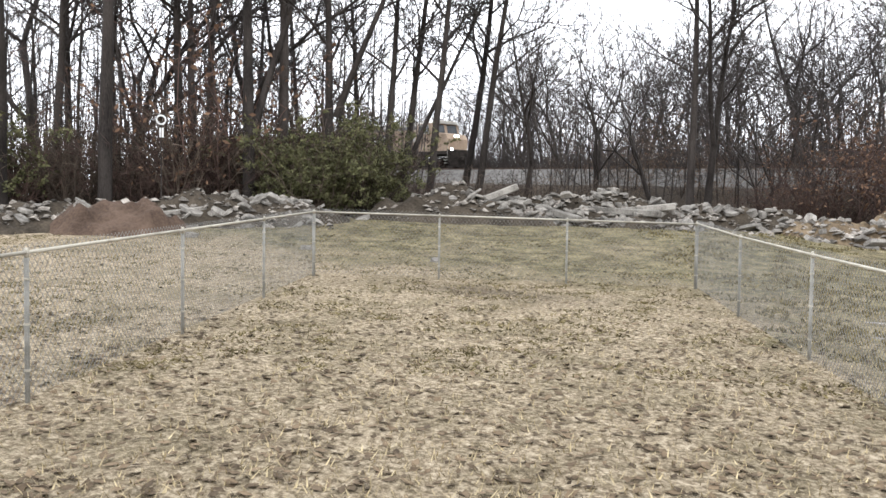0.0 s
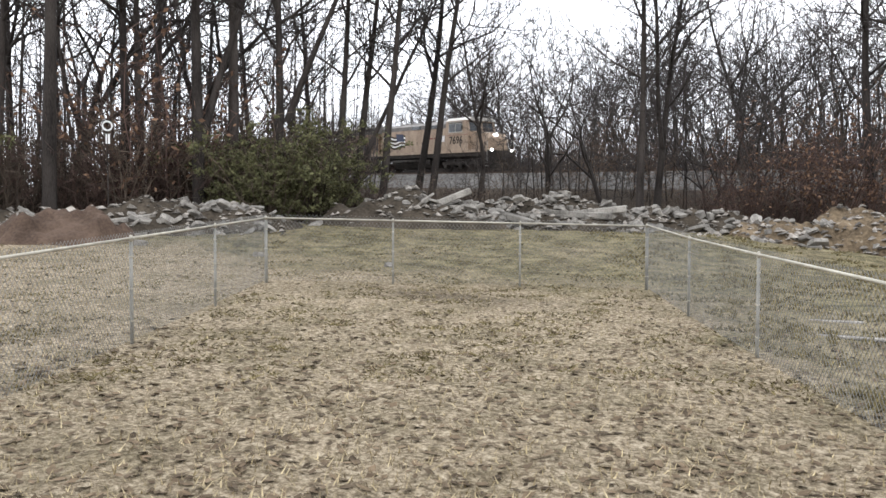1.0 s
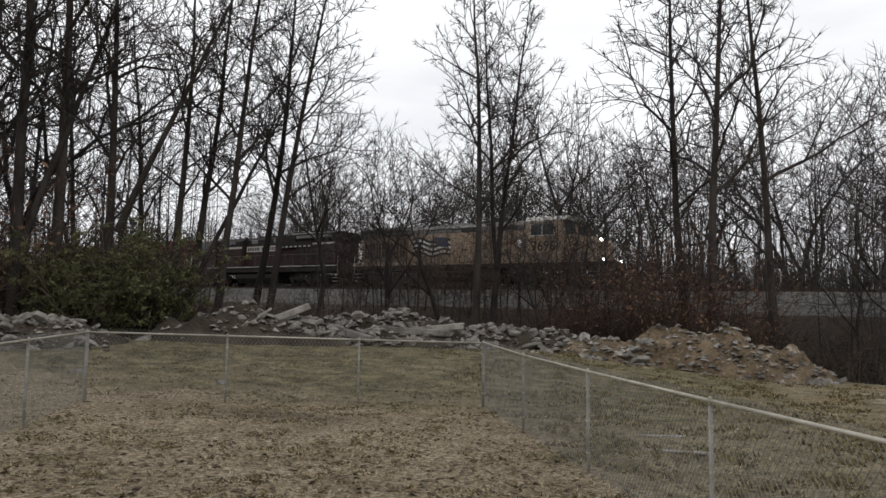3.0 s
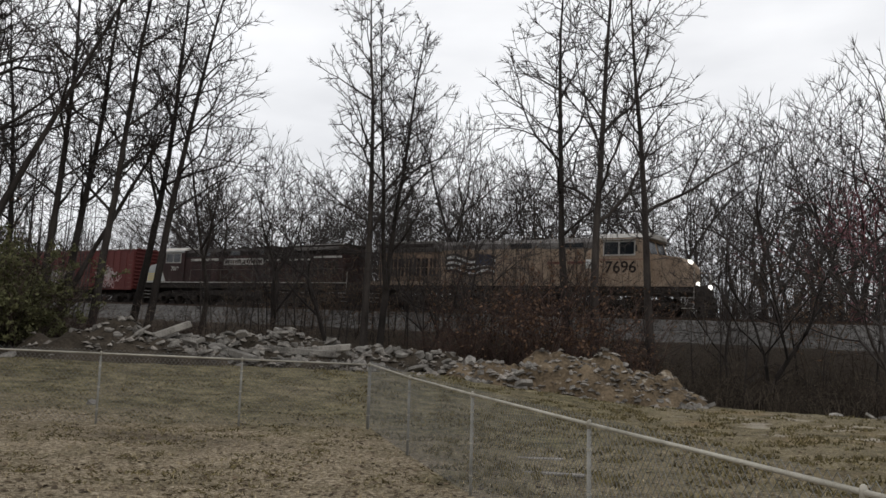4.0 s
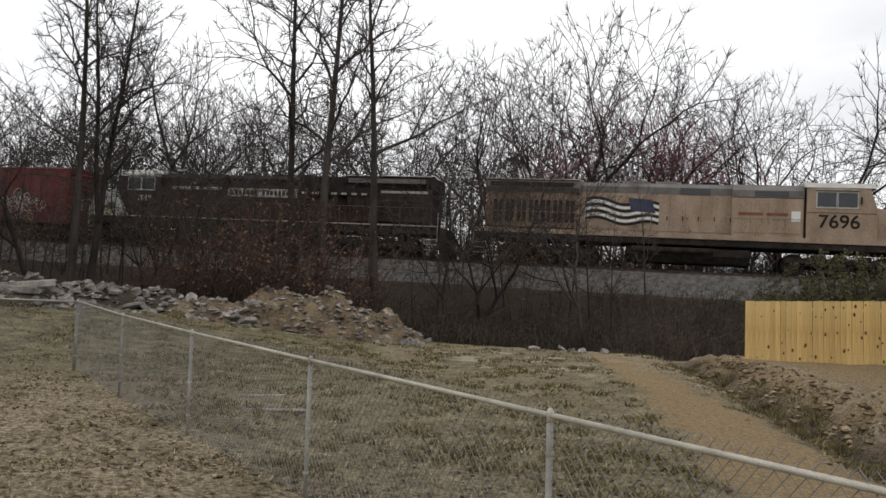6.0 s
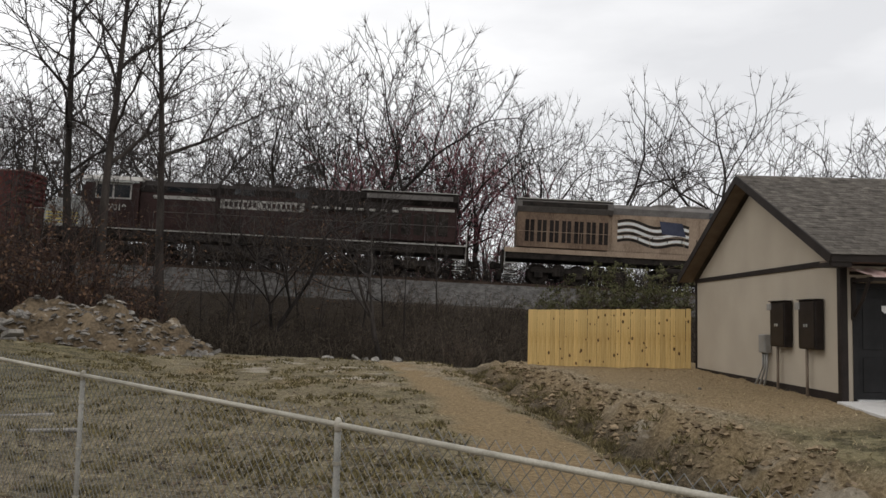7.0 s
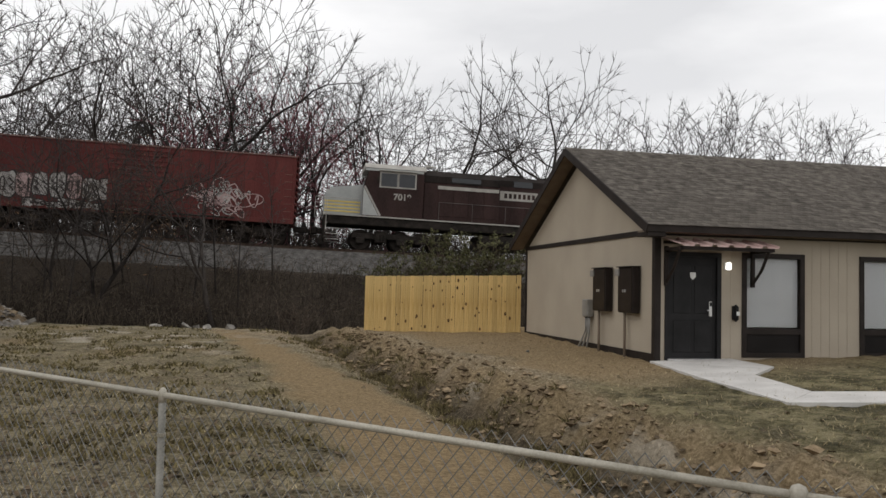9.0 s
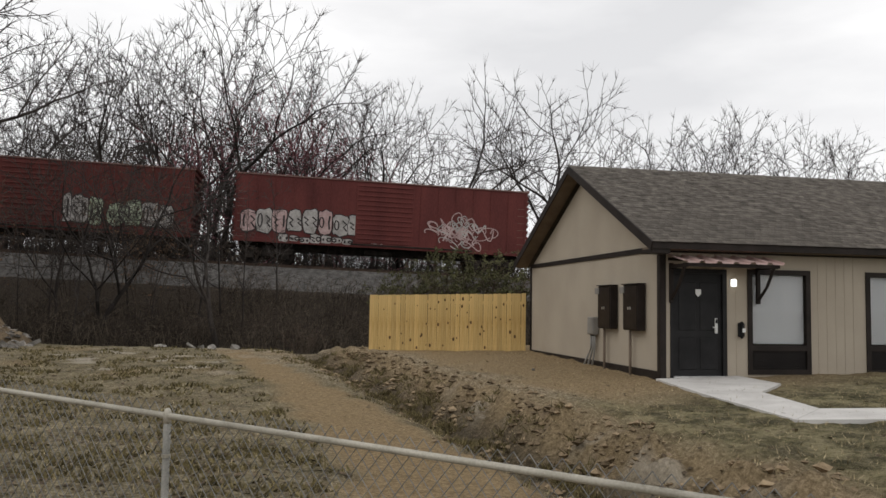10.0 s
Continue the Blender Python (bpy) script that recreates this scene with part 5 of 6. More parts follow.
def limb(rnd, p, d, length, r, level, last, cfg, wood, fine):
    """A bent, tapered limb with side shoots, forking in two at its end until it frays into twigs."""
    tip = cfg["tip"]
    segs = 3 if level <= 1 else 2
    pts, radii = [p], [r]
    end_r = max(tip, r * 0.8)
    for i in range(segs):
        d = (d + jitter(rnd) * cfg["bend"] * (1 + 0.12 * level) + UP * cfg["rise"]).normalized()
        pts.append(pts[-1] + d * length / segs)
        radii.append(r + (end_r - r) * (i + 1) / segs)
    (wood if r > 0.035 else fine).tube(pts, radii, 6 if r > 0.06 else 4 if r > 0.035 else 3, False)
    for k in range(cfg["shoots"] if level else 1):
        i = rnd.randrange(segs)
        q = pts[i].lerp(pts[i + 1], rnd.random())
        side = d.cross(jitter(rnd)).normalized()
        w = tilted(d, side, rnd.uniform(34, 70))
        if level < last - 1:
            limb(rnd, q, w, min(1.1, length * rnd.uniform(0.35, 0.6)), max(tip, min(0.02, r * 0.4)), last - 1, last, cfg, wood, fine)
        else:
            fine.spike(q, q + w * min(0.8, length * rnd.uniform(0.4, 0.9)), tip)
    end = pts[-1]
    if level >= last:
        for k in range(4):
            fine.spike(end, end + (d + jitter(rnd) * 0.75 + UP * 0.1).normalized() * length * rnd.uniform(0.35, 0.75), tip)
        return
    side = d.cross(jitter(rnd)).normalized()
    limb(rnd, end, tilted(d, side, rnd.uniform(5, 20)), length * rnd.uniform(0.76, 0.92), end_r * 0.9, level + 1, last, cfg, wood, fine)
    limb(rnd, end, tilted(d, -side, rnd.uniform(*cfg["fork"])), length * rnd.uniform(0.7, 0.9), max(tip, end_r * rnd.uniform(0.6, 0.8)), level + 1, last, cfg, wood, fine)
    if level == 0 and rnd.random() < cfg["third"]:
        limb(rnd, end, tilted(d, d.cross(side), rnd.uniform(*cfg["fork"])), length * rnd.uniform(0.6, 0.8), max(tip, end_r * 0.6), level + 1, last, cfg, wood, fine)


def leader(rnd, p, d, length, radius, cfg, wood, fine):
    """An upright stem that runs to the top, with ascending limbs from part of the way up."""
    segs = 9
    pts, radii = [p], [radius]
    for i in range(segs):
        d = (d + Vector((rnd.uniform(-1, 1), rnd.uniform(-1, 1), 0)) * cfg["sway"] + UP * 0.03).normalized()
        pts.append(pts[-1] + d * length / segs)
        radii.append(max(cfg["tip"], radius * (1 - 0.93 * ((i + 1) / segs) ** 0.9)))
    wood.tube(pts, radii, 8, False)
    turn = rnd.uniform(0, 6.28)
    for k in range(cfg["limbs"]):
        t = cfg["first"] + (0.98 - cfg["first"]) * (k + rnd.random()) / cfg["limbs"]
        i = min(segs - 1, int(t * segs))
        q = pts[i].lerp(pts[i + 1], t * segs - i)
        turn += 2.4 + rnd.uniform(-0.5, 0.5)
        ang = radians(rnd.uniform(*cfg["angle"]))
        w = Vector((math.cos(turn) * math.sin(ang), math.sin(turn) * math.sin(ang), math.cos(ang)))
        ln = length * cfg["reach"] * rnd.uniform(0.65, 1.2) * (1.12 - 0.85 * t)
        last = cfg["last"] if t < 0.8 else cfg["last"] - 1
        limb(rnd, q, w, ln, max(cfg["tip"], min(radii[i] * rnd.uniform(0.4, 0.62), ln * 0.05)), 1, last, cfg, wood, fine)


TREE_CFG = {
    "tall": dict(bend=0.15, rise=0.035, tip=0.0125, shoots=2, fork=(26, 50), third=0.3, sway=0.05, limbs=18, first=0.30, angle=(32, 62), reach=0.10, last=4),
    "slim": dict(bend=0.16, rise=0.045, tip=0.0105, shoots=2, fork=(24, 46), third=0.2, sway=0.06, limbs=14, first=0.16, angle=(28, 56), reach=0.088, last=3),
    "bushy": dict(bend=0.16, rise=0.03, tip=0.0125, shoots=1, fork=(26, 50), third=0.8, last=6),
}


def tree(seed, style, height, radius, label, mats=("bark", "twig"), stems=1):
    """A bare tree of the given height; bushy ones fork near the ground, the others keep a leader."""
    rnd = random.Random(seed)
    wood, fine = Geo(), Geo()
    cfg = TREE_CFG[style]
    foot = Vector((0, 0, -0.3))
    if style == "bushy":
        for k in range(stems):
            way = Vector((rnd.uniform(-0.25, 0.25), rnd.uniform(-0.25, 0.25), 1)) if stems > 1 else Vector((rnd.uniform(-0.1, 0.1), rnd.uniform(-0.1, 0.1), 1))
            limb(rnd, foot + Vector((0.12 * k, 0, 0)), way.normalized(), height * 0.235, radius * (1 if k == 0 else 0.7), 0, cfg["last"], cfg, wood, fine)
    else:
        leader(rnd, foot, Vector((0, 0, 1)), height, radius, cfg, wood, fine)
        for k in range(stems - 1):
            a = rnd.uniform(0, 6.28)
            h0 = height * rnd.uniform(0.08, 0.24)
            leader(rnd, Vector((0, 0, h0)), Vector((0.3 * math.cos(a), 0.3 * math.sin(a), 1)).normalized(), height * 0.72, radius * 0.66, cfg, wood, fine)
    top = sorted(v[2] for v in wood.v + fine.v)[-len(fine.v) // 120]
    k = height / top
    for g in (wood, fine):
        g.v = [(x * k, y * k, z * k) for x, y, z in g.v]
    t = thing("tree", label, "tree")
    part("trunk", wood, mats[0], t, "", True)
    part("crown", fine, mats[1], t, "bare twigs")
    return t


def shrub(seed, height, label, stems, mat, leaves=0, leaf="leaf_brown", spread=0.5, shoots=(5, 4)):
    rnd = random.Random(seed)
    g, lv = Geo(), Geo()
    for k in range(stems):
        a, r = rnd.uniform(0, 6.28), rnd.uniform(0, 0.55)
        base = Vector((math.cos(a) * r, math.sin(a) * r, -0.15))
        way = Vector((math.cos(a) * spread * rnd.uniform(0, 1.2), math.sin(a) * spread * rnd.uniform(0, 1.2), 1))
        h = height * rnd.uniform(0.55, 1.05)
        pts = [base]
        d = way.normalized()
        for i in range(5):
            d = (d + Vector((rnd.uniform(-1, 1), rnd.uniform(-1, 1), rnd.uniform(-0.9, 0.5))) * 0.2).normalized()
            pts.append(pts[-1] + d * h / 5)
        r0 = rnd.uniform(0.010, 0.022)
        g.tube(pts, [r0, r0 * 0.9, r0 * 0.8, r0 * 0.65, r0 * 0.5, 0.005], 3, False)
        for j in range(shoots[0]):
            i = rnd.randint(1, 4)
            p = pts[i].lerp(pts[i + 1], rnd.random())
            w = Vector((rnd.uniform(-1, 1), rnd.uniform(-1, 1), rnd.uniform(-0.1, 0.9))).normalized()
            e = p + w * h * rnd.uniform(0.12, 0.3)
            mid = p.lerp(e, 0.5) + Vector((rnd.uniform(-1, 1), rnd.uniform(-1, 1), rnd.uniform(-1, 1))) * 0.05
            g.spike(p, e, 0.011)
            for m in range(shoots[1]):
                p2 = mid.lerp(e, rnd.random())
                w2 = (w + Vector((rnd.uniform(-1, 1), rnd.uniform(-1, 1), rnd.uniform(-0.8, 0.8)))).normalized()
                g.spike(p2, p2 + w2 * rnd.uniform(0.12, 0.45), 0.007)
                for _ in range(leaves):
                    c = p2 + w2 * rnd.uniform(0.05, 0.35)
                    u = Vector((rnd.uniform(-1, 1), rnd.uniform(-1, 1), rnd.uniform(-1, 1))).normalized()
                    v = u.cross(w2).normalized()
                    sz = rnd.uniform(0.03, 0.07)
                    lv.add([c, c + u * sz + v * sz * 0.5, c + u * sz * 2, c + u * sz - v * sz * 0.5], [(0, 1, 2), (0, 2, 3)])
    t = thing("shrub", label, "shrub")
    part("stem_mass", g, mat, t)
    if leaves:
        part("foliage", lv, leaf, t)
    return t


def place(proto, az, d, scale=1.0, turn=0.0, dz=0.0, lean=0.0, stretch=1.0):
    p = polar(az, d)
    z = ground_z(p.x, p.y, False) + dz
    m = pose(p.x, p.y, z, 0, lean, 0) @ pose(0, 0, 0, 0, 0, turn)
    return copy_thing(proto, m @ Matrix.Diagonal((scale, scale, scale * stretch, 1)))


def build_woods():
    rnd = random.Random(21)
    tall = [tree(11 + k, "tall", 17, 0.17, "tall bare hardwood with a dark straight trunk") for k in range(4)]
    forked = [tree(31 + k, "tall", 16, 0.17, "tall bare hardwood forking low into two stems", stems=2) for k in range(2)]
    bushy = [tree(51 + k, "bushy", 12, 0.15, "bare spreading tree with a dense twiggy crown", stems=1 + k % 2) for k in range(5)]
    slim = [tree(71 + k, "slim", 12, 0.075, "slender bare sapling with fine upright twigs") for k in range(4)]
    redbud = tree(91, "bushy", 10, 0.12, "bare tree with reddish budding twigs beside the track", ("bark", "twig_red"), 2)
    for group, name in ((tall, "tall hardwoods"), (forked, "tall hardwoods"), (bushy, "spreading trees"), (slim, "saplings"), ([redbud], "spreading trees")):
        for o in group:
            tagged(o, group=name)
    # the marked trees in front of the track: azimuth, distance, kind, scale, lean
    marked = [(-15.9, 33.5, tall[0], 1.0, 0), (-14.9, 34.2, forked[0], 0.95, 4), (-1.9, 34.5, tall[1], 1.15, -3), (-0.3, 34.0, tall[2], 1.2, 0), (3.5, 34.5, tall[3], 1.15, 1),
              (-30.3, 33, tall[1], 1.0, 9), (-31.2, 34, tall[2], 1.0, 7), (-33.6, 31.5, tall[3], 1.0, 6), (-35.5, 33, forked[1], 1.0, 5), (-36.6, 32, tall[0], 0.95, 4),
              (-40.5, 31, forked[0], 1.1, 7), (-43.4, 30, tall[0], 1.3, 1), (-45.6, 29, forked[1], 1.35, -5), (-50, 31, tall[3], 1.15, 0), (-54.6, 28.5, tall[2], 1.35, -2), (-60.4, 29, tall[1], 1.2, 0), (-57.5, 33, tall[0], 1.1, 3),
              (18.2, 32.5, bushy[0], 0.62, 0), (10.5, 36, bushy[1], 0.75, 6)]
    for az, d, o, sc, lean in marked:
        place(o, az, d, sc, rnd.uniform(0, 360), 0, lean)
    # the wood behind the side lawn, opening towards the track
    for k in range(35):
        az = -64 + 27 * (k + rnd.random()) / 35
        place(rnd.choice(slim + slim + tall), az, rnd.uniform(31, 56), rnd.uniform(0.85, 1.2), rnd.uniform(0, 360), 0, rnd.uniform(-4, 6))
    for k in range(9):
        az = -65 + 26 * (k + rnd.random()) / 9
        place(rnd.choice(bushy + slim), az, rnd.uniform(36, 58), rnd.uniform(1.1, 1.5), rnd.uniform(0, 360), 0, rnd.uniform(-3, 4))
    # small crooked trees on the near bank
    for az, d, sc, lean in ((8.2, 37, 0.55, -6), (-21.8, 36, 0.75, 6), (-18, 37, 0.7, -4), (-11.8, 37, 0.6, 3), (-8.6, 36.5, 0.65, 0), (-27.2, 36, 0.85, 6)):
        place(rnd.choice(bushy), az, d, sc, rnd.uniform(0, 360), 0, lean)
    # saplings on the near bank, thickest before the wood
    for k in range(20):
        place(rnd.choice(slim), -12 + 34 * (k + rnd.random()) / 20, rnd.uniform(34, 38.5), rnd.uniform(0.35, 0.65), rnd.uniform(0, 360), 0, rnd.uniform(-6, 6))
    for k in range(58):
        az = -27 + 27 * (k + rnd.random()) / 58
        q = rnd.uniform(34.5, 40.5)
        place(rnd.choice(slim), az, q / math.cos(radians(az - TRACK_AZ)), rnd.uniform(0.4, 0.75), rnd.uniform(0, 360), 0, rnd.uniform(-7, 7))
    # the far side of the track, thick towards the wood and thinner beyond the cottage
    for k in range(96):
        s = -116 + 132 * (k + rnd.random()) / 96
        p = TN * rnd.uniform(50.5, 66) + TU * s
        az = math.degrees(math.atan2(p.x, p.y))
        if az < 26 and not (az < -30 and k % 2):
            low = 0.85 if -22 < az < -17 or az < -28 else 1.0
            place(rnd.choice(bushy + bushy + slim), az, p.length, (rnd.uniform(1.05, 1.5) if az < 6 else rnd.uniform(0.9, 1.2)) * low, rnd.uniform(0, 360))
    # single trees against the sky beyond the cottage: azimuth, height
    for az, h in ((11.2, 14.5), (14.6, 15.5), (17.5, 18.0), (22.1, 15.8), (27.8, 14.0), (30.4, 12.4), (32.6, 14.2), (36.6, 11.0), (39.4, 12.6), (41.8, 15.8), (43.6, 14.6), (47.2, 12.6), (51.0, 14.2), (52.6, 11.5), (54.6, 12.0), (57.9, 14.4), (60.2, 13.2), (62.5, 13.0)):
        place(rnd.choice(bushy), az, rnd.uniform(51, 56) / math.cos(radians(az - TRACK_AZ)), h / 12, rnd.uniform(0, 360))
    for az, d, sc, turn in ((21.0, 51.5, 1.22, 40), (23.4, 52, 1.1, 150), (19.2, 51.5, 1.15, 250), (25.2, 52.5, 0.95, 80)):
        place(redbud, az, d, sc, turn)
    for o in tall + forked + bushy + slim + [redbud]:
        for c in [*o.children_recursive, o]:
            bpy.data.objects.remove(c)


def build_brush():
    rnd = random.Random(8)
    grey = [shrub(101 + k, 2.6, "tangled bare grey-brown brush", 22, "brush", spread=0.5) for k in range(3)]
    red = [shrub(111 + k, 2.6, "reddish bare brush on the bank", 22, "brush_red", spread=0.6) for k in range(2)]
    leafy = [shrub(121 + k, 3.4, "brush still holding curled brown leaves", 22, "brush_red", 1, "leaf_brown", 0.6) for k in range(2)]
    green = [shrub(131 + k, 3.0, "olive-green evergreen brush at the wood's edge", 26, "brush", 9, "leaf_green", 0.7) for k in range(2)]
    wisp = [shrub(141 + k, 5.2, "tall wispy bare brush screening the track", 9, "brush", 1 if k else 0, "leaf_brown", 0.35, (9, 6)) for k in range(2)]
    for o in wisp:
        tagged(o, group="brush on the bank")
    for k in range(34):
        s = -46 + 40 * (k + rnd.random()) / 34
        p = TN * rnd.uniform(35.5, 41.0) + TU * s
        place(rnd.choice(wisp), math.degrees(math.atan2(p.x, p.y)), p.length, rnd.uniform(0.7, 1.25), rnd.uniform(0, 360))
    for o in grey + red + leafy + green:
        tagged(o, group="brush on the bank")
    for k in range(78):
        s = -26 + 62 * (k + rnd.random()) / 78
        p = TN * rnd.uniform(31.5, 36.3) + TU * s
        near = s < -14
        place(rnd.choice(grey + grey + red if near else grey), math.degrees(math.atan2(p.x, p.y)), p.length, rnd.uniform(0.4, 0.75) if near else rnd.uniform(0.35, 0.7), rnd.uniform(0, 360))
    for k in range(46):
        s = -6 + 42 * (k + rnd.random()) / 46
        p = TN * rnd.uniform(32.5, 39) + TU * s
        place(rnd.choice(grey + grey + red + wisp[:1]), math.degrees(math.atan2(p.x, p.y)), p.length, rnd.uniform(0.35, 0.7), rnd.uniform(0, 360))
    for k in range(62):
        az = -64 + 27 * (k + rnd.random()) / 62
        place(rnd.choice(grey + grey + grey + red), az, rnd.uniform(29.5, 36), rnd.uniform(1.05, 1.75), rnd.uniform(0, 360))
    for k in range(20):
        az = -37 + 16 * (k + rnd.random()) / 20
        place(rnd.choice(grey + red), az, rnd.uniform(30, 36), rnd.uniform(0.5, 0.85), rnd.uniform(0, 360))
    # the far side of the track
    for k in range(30):
        s = -85 + 120 * (k + rnd.random()) / 30
        p = TN * rnd.uniform(49.5, 54) + TU * s
        place(rnd.choice(grey + red), math.degrees(math.atan2(p.x, p.y)), p.length, rnd.uniform(1.1, 1.7), rnd.uniform(0, 360))
    for az, d, sc in ((-48.2, 30.5, 2.3), (-46.8, 31, 1.9), (-50.2, 31, 1.7)):
        place(rnd.choice(leafy), az, d, sc, rnd.uniform(0, 360))
    for az, d, sc in ((-9.2, 32.5, 1.0), (-7.6, 32.8, 0.9), (-10.8, 33, 0.8)):
        place(rnd.choice(red), az, d, sc, rnd.uniform(0, 360))
    for az, d, sc in ((-7.2, 33, 1.3), (-5.0, 32.5, 1.6), (-3.0, 33, 1.55), (-1.0, 32.6, 1.5), (0.9, 33, 1.3), (2.6, 33.4, 0.9), (-9.5, 34, 0.9)):
        place(rnd.choice(leafy), az, d, sc, rnd.uniform(0, 360))
    for az, d, sc in ((-41.5, 28.6, 1.2), (-39.6, 28.8, 1.3), (-38.0, 28.6, 1.15), (-40.6, 28.2, 1.0), (-37.0, 28.6, 0.8), (-43.2, 29.0, 1.0), (-61, 30, 1.3), (29.6, 37, 0.7), (31.6, 38, 0.85), (33.4, 38.5, 1.0), (35.2, 38, 1.1), (37.4, 38.5, 1.05)):
        place(rnd.choice(green), az, d, sc, rnd.uniform(0, 360))
    for o in grey + red + leafy + green + wisp:
        for c in [*o.children_recursive, o]:
            bpy.data.objects.remove(c)


build_woods()
build_brush()


def far_woods():
    """The wood far behind the line: uncountable thin stems and twigs."""
    rnd = random.Random(3)
    g = Geo()
    for k in range(2800):
        s = rnd.uniform(-150, 95)
        p = TN * rnd.uniform(66, 100) + TU * s
        if k >= 2400:
            p = polar(rnd.uniform(-68, -34), rnd.uniform(56, 85))
        az = math.degrees(math.atan2(p.x, p.y))
        z = ground_z(p.x, p.y, False)
        h = rnd.uniform(7, 15) if az < 24 else rnd.uniform(4, 9)
        top = Vector((p.x + rnd.uniform(-1, 1), p.y + rnd.uniform(-1, 1), z + h))
        base = Vector((p.x, p.y, z - 0.3))
        mid = base.lerp(top, 0.5) + Vector((rnd.uniform(-0.4, 0.4), rnd.uniform(-0.4, 0.4), 0))
        r = rnd.uniform(0.03, 0.09)
        g.tube([base, mid, top], [r, r * 0.6, 0.012], 3, False)
        for j in range(10):
            t = rnd.uniform(0.25, 0.98)
            a = base.lerp(top, t)
            b = a + Vector((rnd.uniform(-1, 1), rnd.uniform(-1, 1), rnd.uniform(0.3, 1.3))) * h * 0.14
            g.spike(a, b, 0.022)
    for k in range(13000):
        s = rnd.uniform(-100, 60)
        p = TN * rnd.uniform(49.2, 57) + TU * s
        a = Vector((p.x, p.y, ground_z(p.x, p.y, False) - 0.1))
        h = rnd.uniform(2.6, 4.6)
        b = a + Vector((rnd.uniform(-0.6, 0.6), rnd.uniform(-0.6, 0.6), h))
        g.spike(a, b, 0.03)
        for j in range(3):
            c = a.lerp(b, rnd.uniform(0.3, 0.9))
            g.spike(c, c + Vector((rnd.uniform(-1, 1), rnd.uniform(-1, 1), rnd.uniform(0, 0.8))), 0.018)
    tagged(part("far_woods", g, "twig"), "distant bare wood beyond the railway", "woods", kind="stuff")


far_woods()


def bank_brush():
    """Thin stems, canes and dead weeds on the near slope, past counting."""
    rnd = random.Random(15)
    g = Geo()
    for k in range(8500):
        s = rnd.uniform(-24, 36)
        p = TN * rnd.uniform(31.0, 37.0 if s < -4 else 39.6) + TU * s
        a = Vector((p.x, p.y, ground_z(p.x, p.y, False) - 0.05))
        b = a + Vector((rnd.uniform(-0.5, 0.5), rnd.uniform(-0.5, 0.5), rnd.uniform(0.4, 1.5)))
        g.spike(a, b, 0.016)
        for j in range(2):
            c = a.lerp(b, rnd.uniform(0.2, 0.9))
            g.spike(c, c + Vector((rnd.uniform(-0.6, 0.6), rnd.uniform(-0.6, 0.6), rnd.uniform(-0.1, 0.5))), 0.011)
    tagged(part("bank_weeds", g, "weed"), "dead weeds and thin canes on the railway bank", "weeds", kind="stuff")


bank_brush()


# ---------------------------------------------------------------- rubble and mounds
HEAPS = []


def heap_height(spec, x, y):
    """Height of a heap over the ground at a plan point."""
    cx, cy, length, width, height, turn, seed, rough = spec
    c, s = math.cos(radians(turn)), math.sin(radians(turn))
    dx, dy = x - cx, y - cy
    a, b = dx * c + dy * s, -dx * s + dy * c
    u, v = 2 * a / length, 2 * b / width
    h = height * max(0.0, 1 - (abs(u) ** 2.4 + abs(v) ** 1.7)) * (0.85 + 0.35 * noise.noise((u * 3 + seed, v * 2, seed)))
    return h + rough * noise.noise((a * 1.6, b * 1.6, seed)) * min(1, h / 0.4) + 0.5 * rough * noise.noise((a * 4.5, b * 4.5, seed)) * min(1, h / 0.3) - 0.12


def heap(name, label, category, centre, length, width, height, turn, mat, seed, rough=0.18):
    spec = (centre.x, centre.y, length, width, height, turn, seed, rough)
    HEAPS.append(spec)
    g = Geo()
    nu, nv = 80, 44
    c, s = math.cos(radians(turn)), math.sin(radians(turn))
    for j in range(nv + 1):
        for i in range(nu + 1):
            x, y = (-1 + 2 * i / nu) * length / 2, (-1 + 2 * j / nv) * width / 2
            X, Y = centre.x + x * c - y * s, centre.y + x * s + y * c
            g.v.append((X, Y, ground_z(X, Y, False) + heap_height(spec, X, Y)))
    for j in range(nv):
        for i in range(nu):
            a = j * (nu + 1) + i
            g.f.append((a, a + 1, a + nu + 2, a + nu + 1))
    return tagged(part(name, g, mat, None, "", True), label, category)


def chunk(seed, slab):
    """A broken piece of concrete: a hull of jittered corners."""
    rnd = random.Random(seed)
    bm = bmesh.new()
    hx, hy, hz = (rnd.uniform(0.35, 0.75), rnd.uniform(0.25, 0.5), rnd.uniform(0.06, 0.11)) if slab else (rnd.uniform(0.18, 0.34), rnd.uniform(0.15, 0.3), rnd.uniform(0.12, 0.22))
    for k in range(9):
        a = 6.283 * k / 9 + rnd.uniform(-0.25, 0.25)
        r = rnd.uniform(0.72, 1.05)
        for z in (-1, 1):
            bm.verts.new((math.cos(a) * hx * r * rnd.uniform(0.92, 1.05), math.sin(a) * hy * r * rnd.uniform(0.92, 1.05), z * hz * rnd.uniform(0.8, 1.1)))
    res = bmesh.ops.convex_hull(bm, input=bm.verts)
    bmesh.ops.delete(bm, geom=[v for v in bm.verts if not v.link_faces], context="VERTS")
    bmesh.ops.bevel(bm, geom=bm.edges[:], offset=0.014, segments=1, affect="EDGES")
    me = bpy.data.meshes.new("concrete_chunk")
    bm.to_mesh(me)
    bm.free()
    me.materials.append(M["concrete"])
    return me


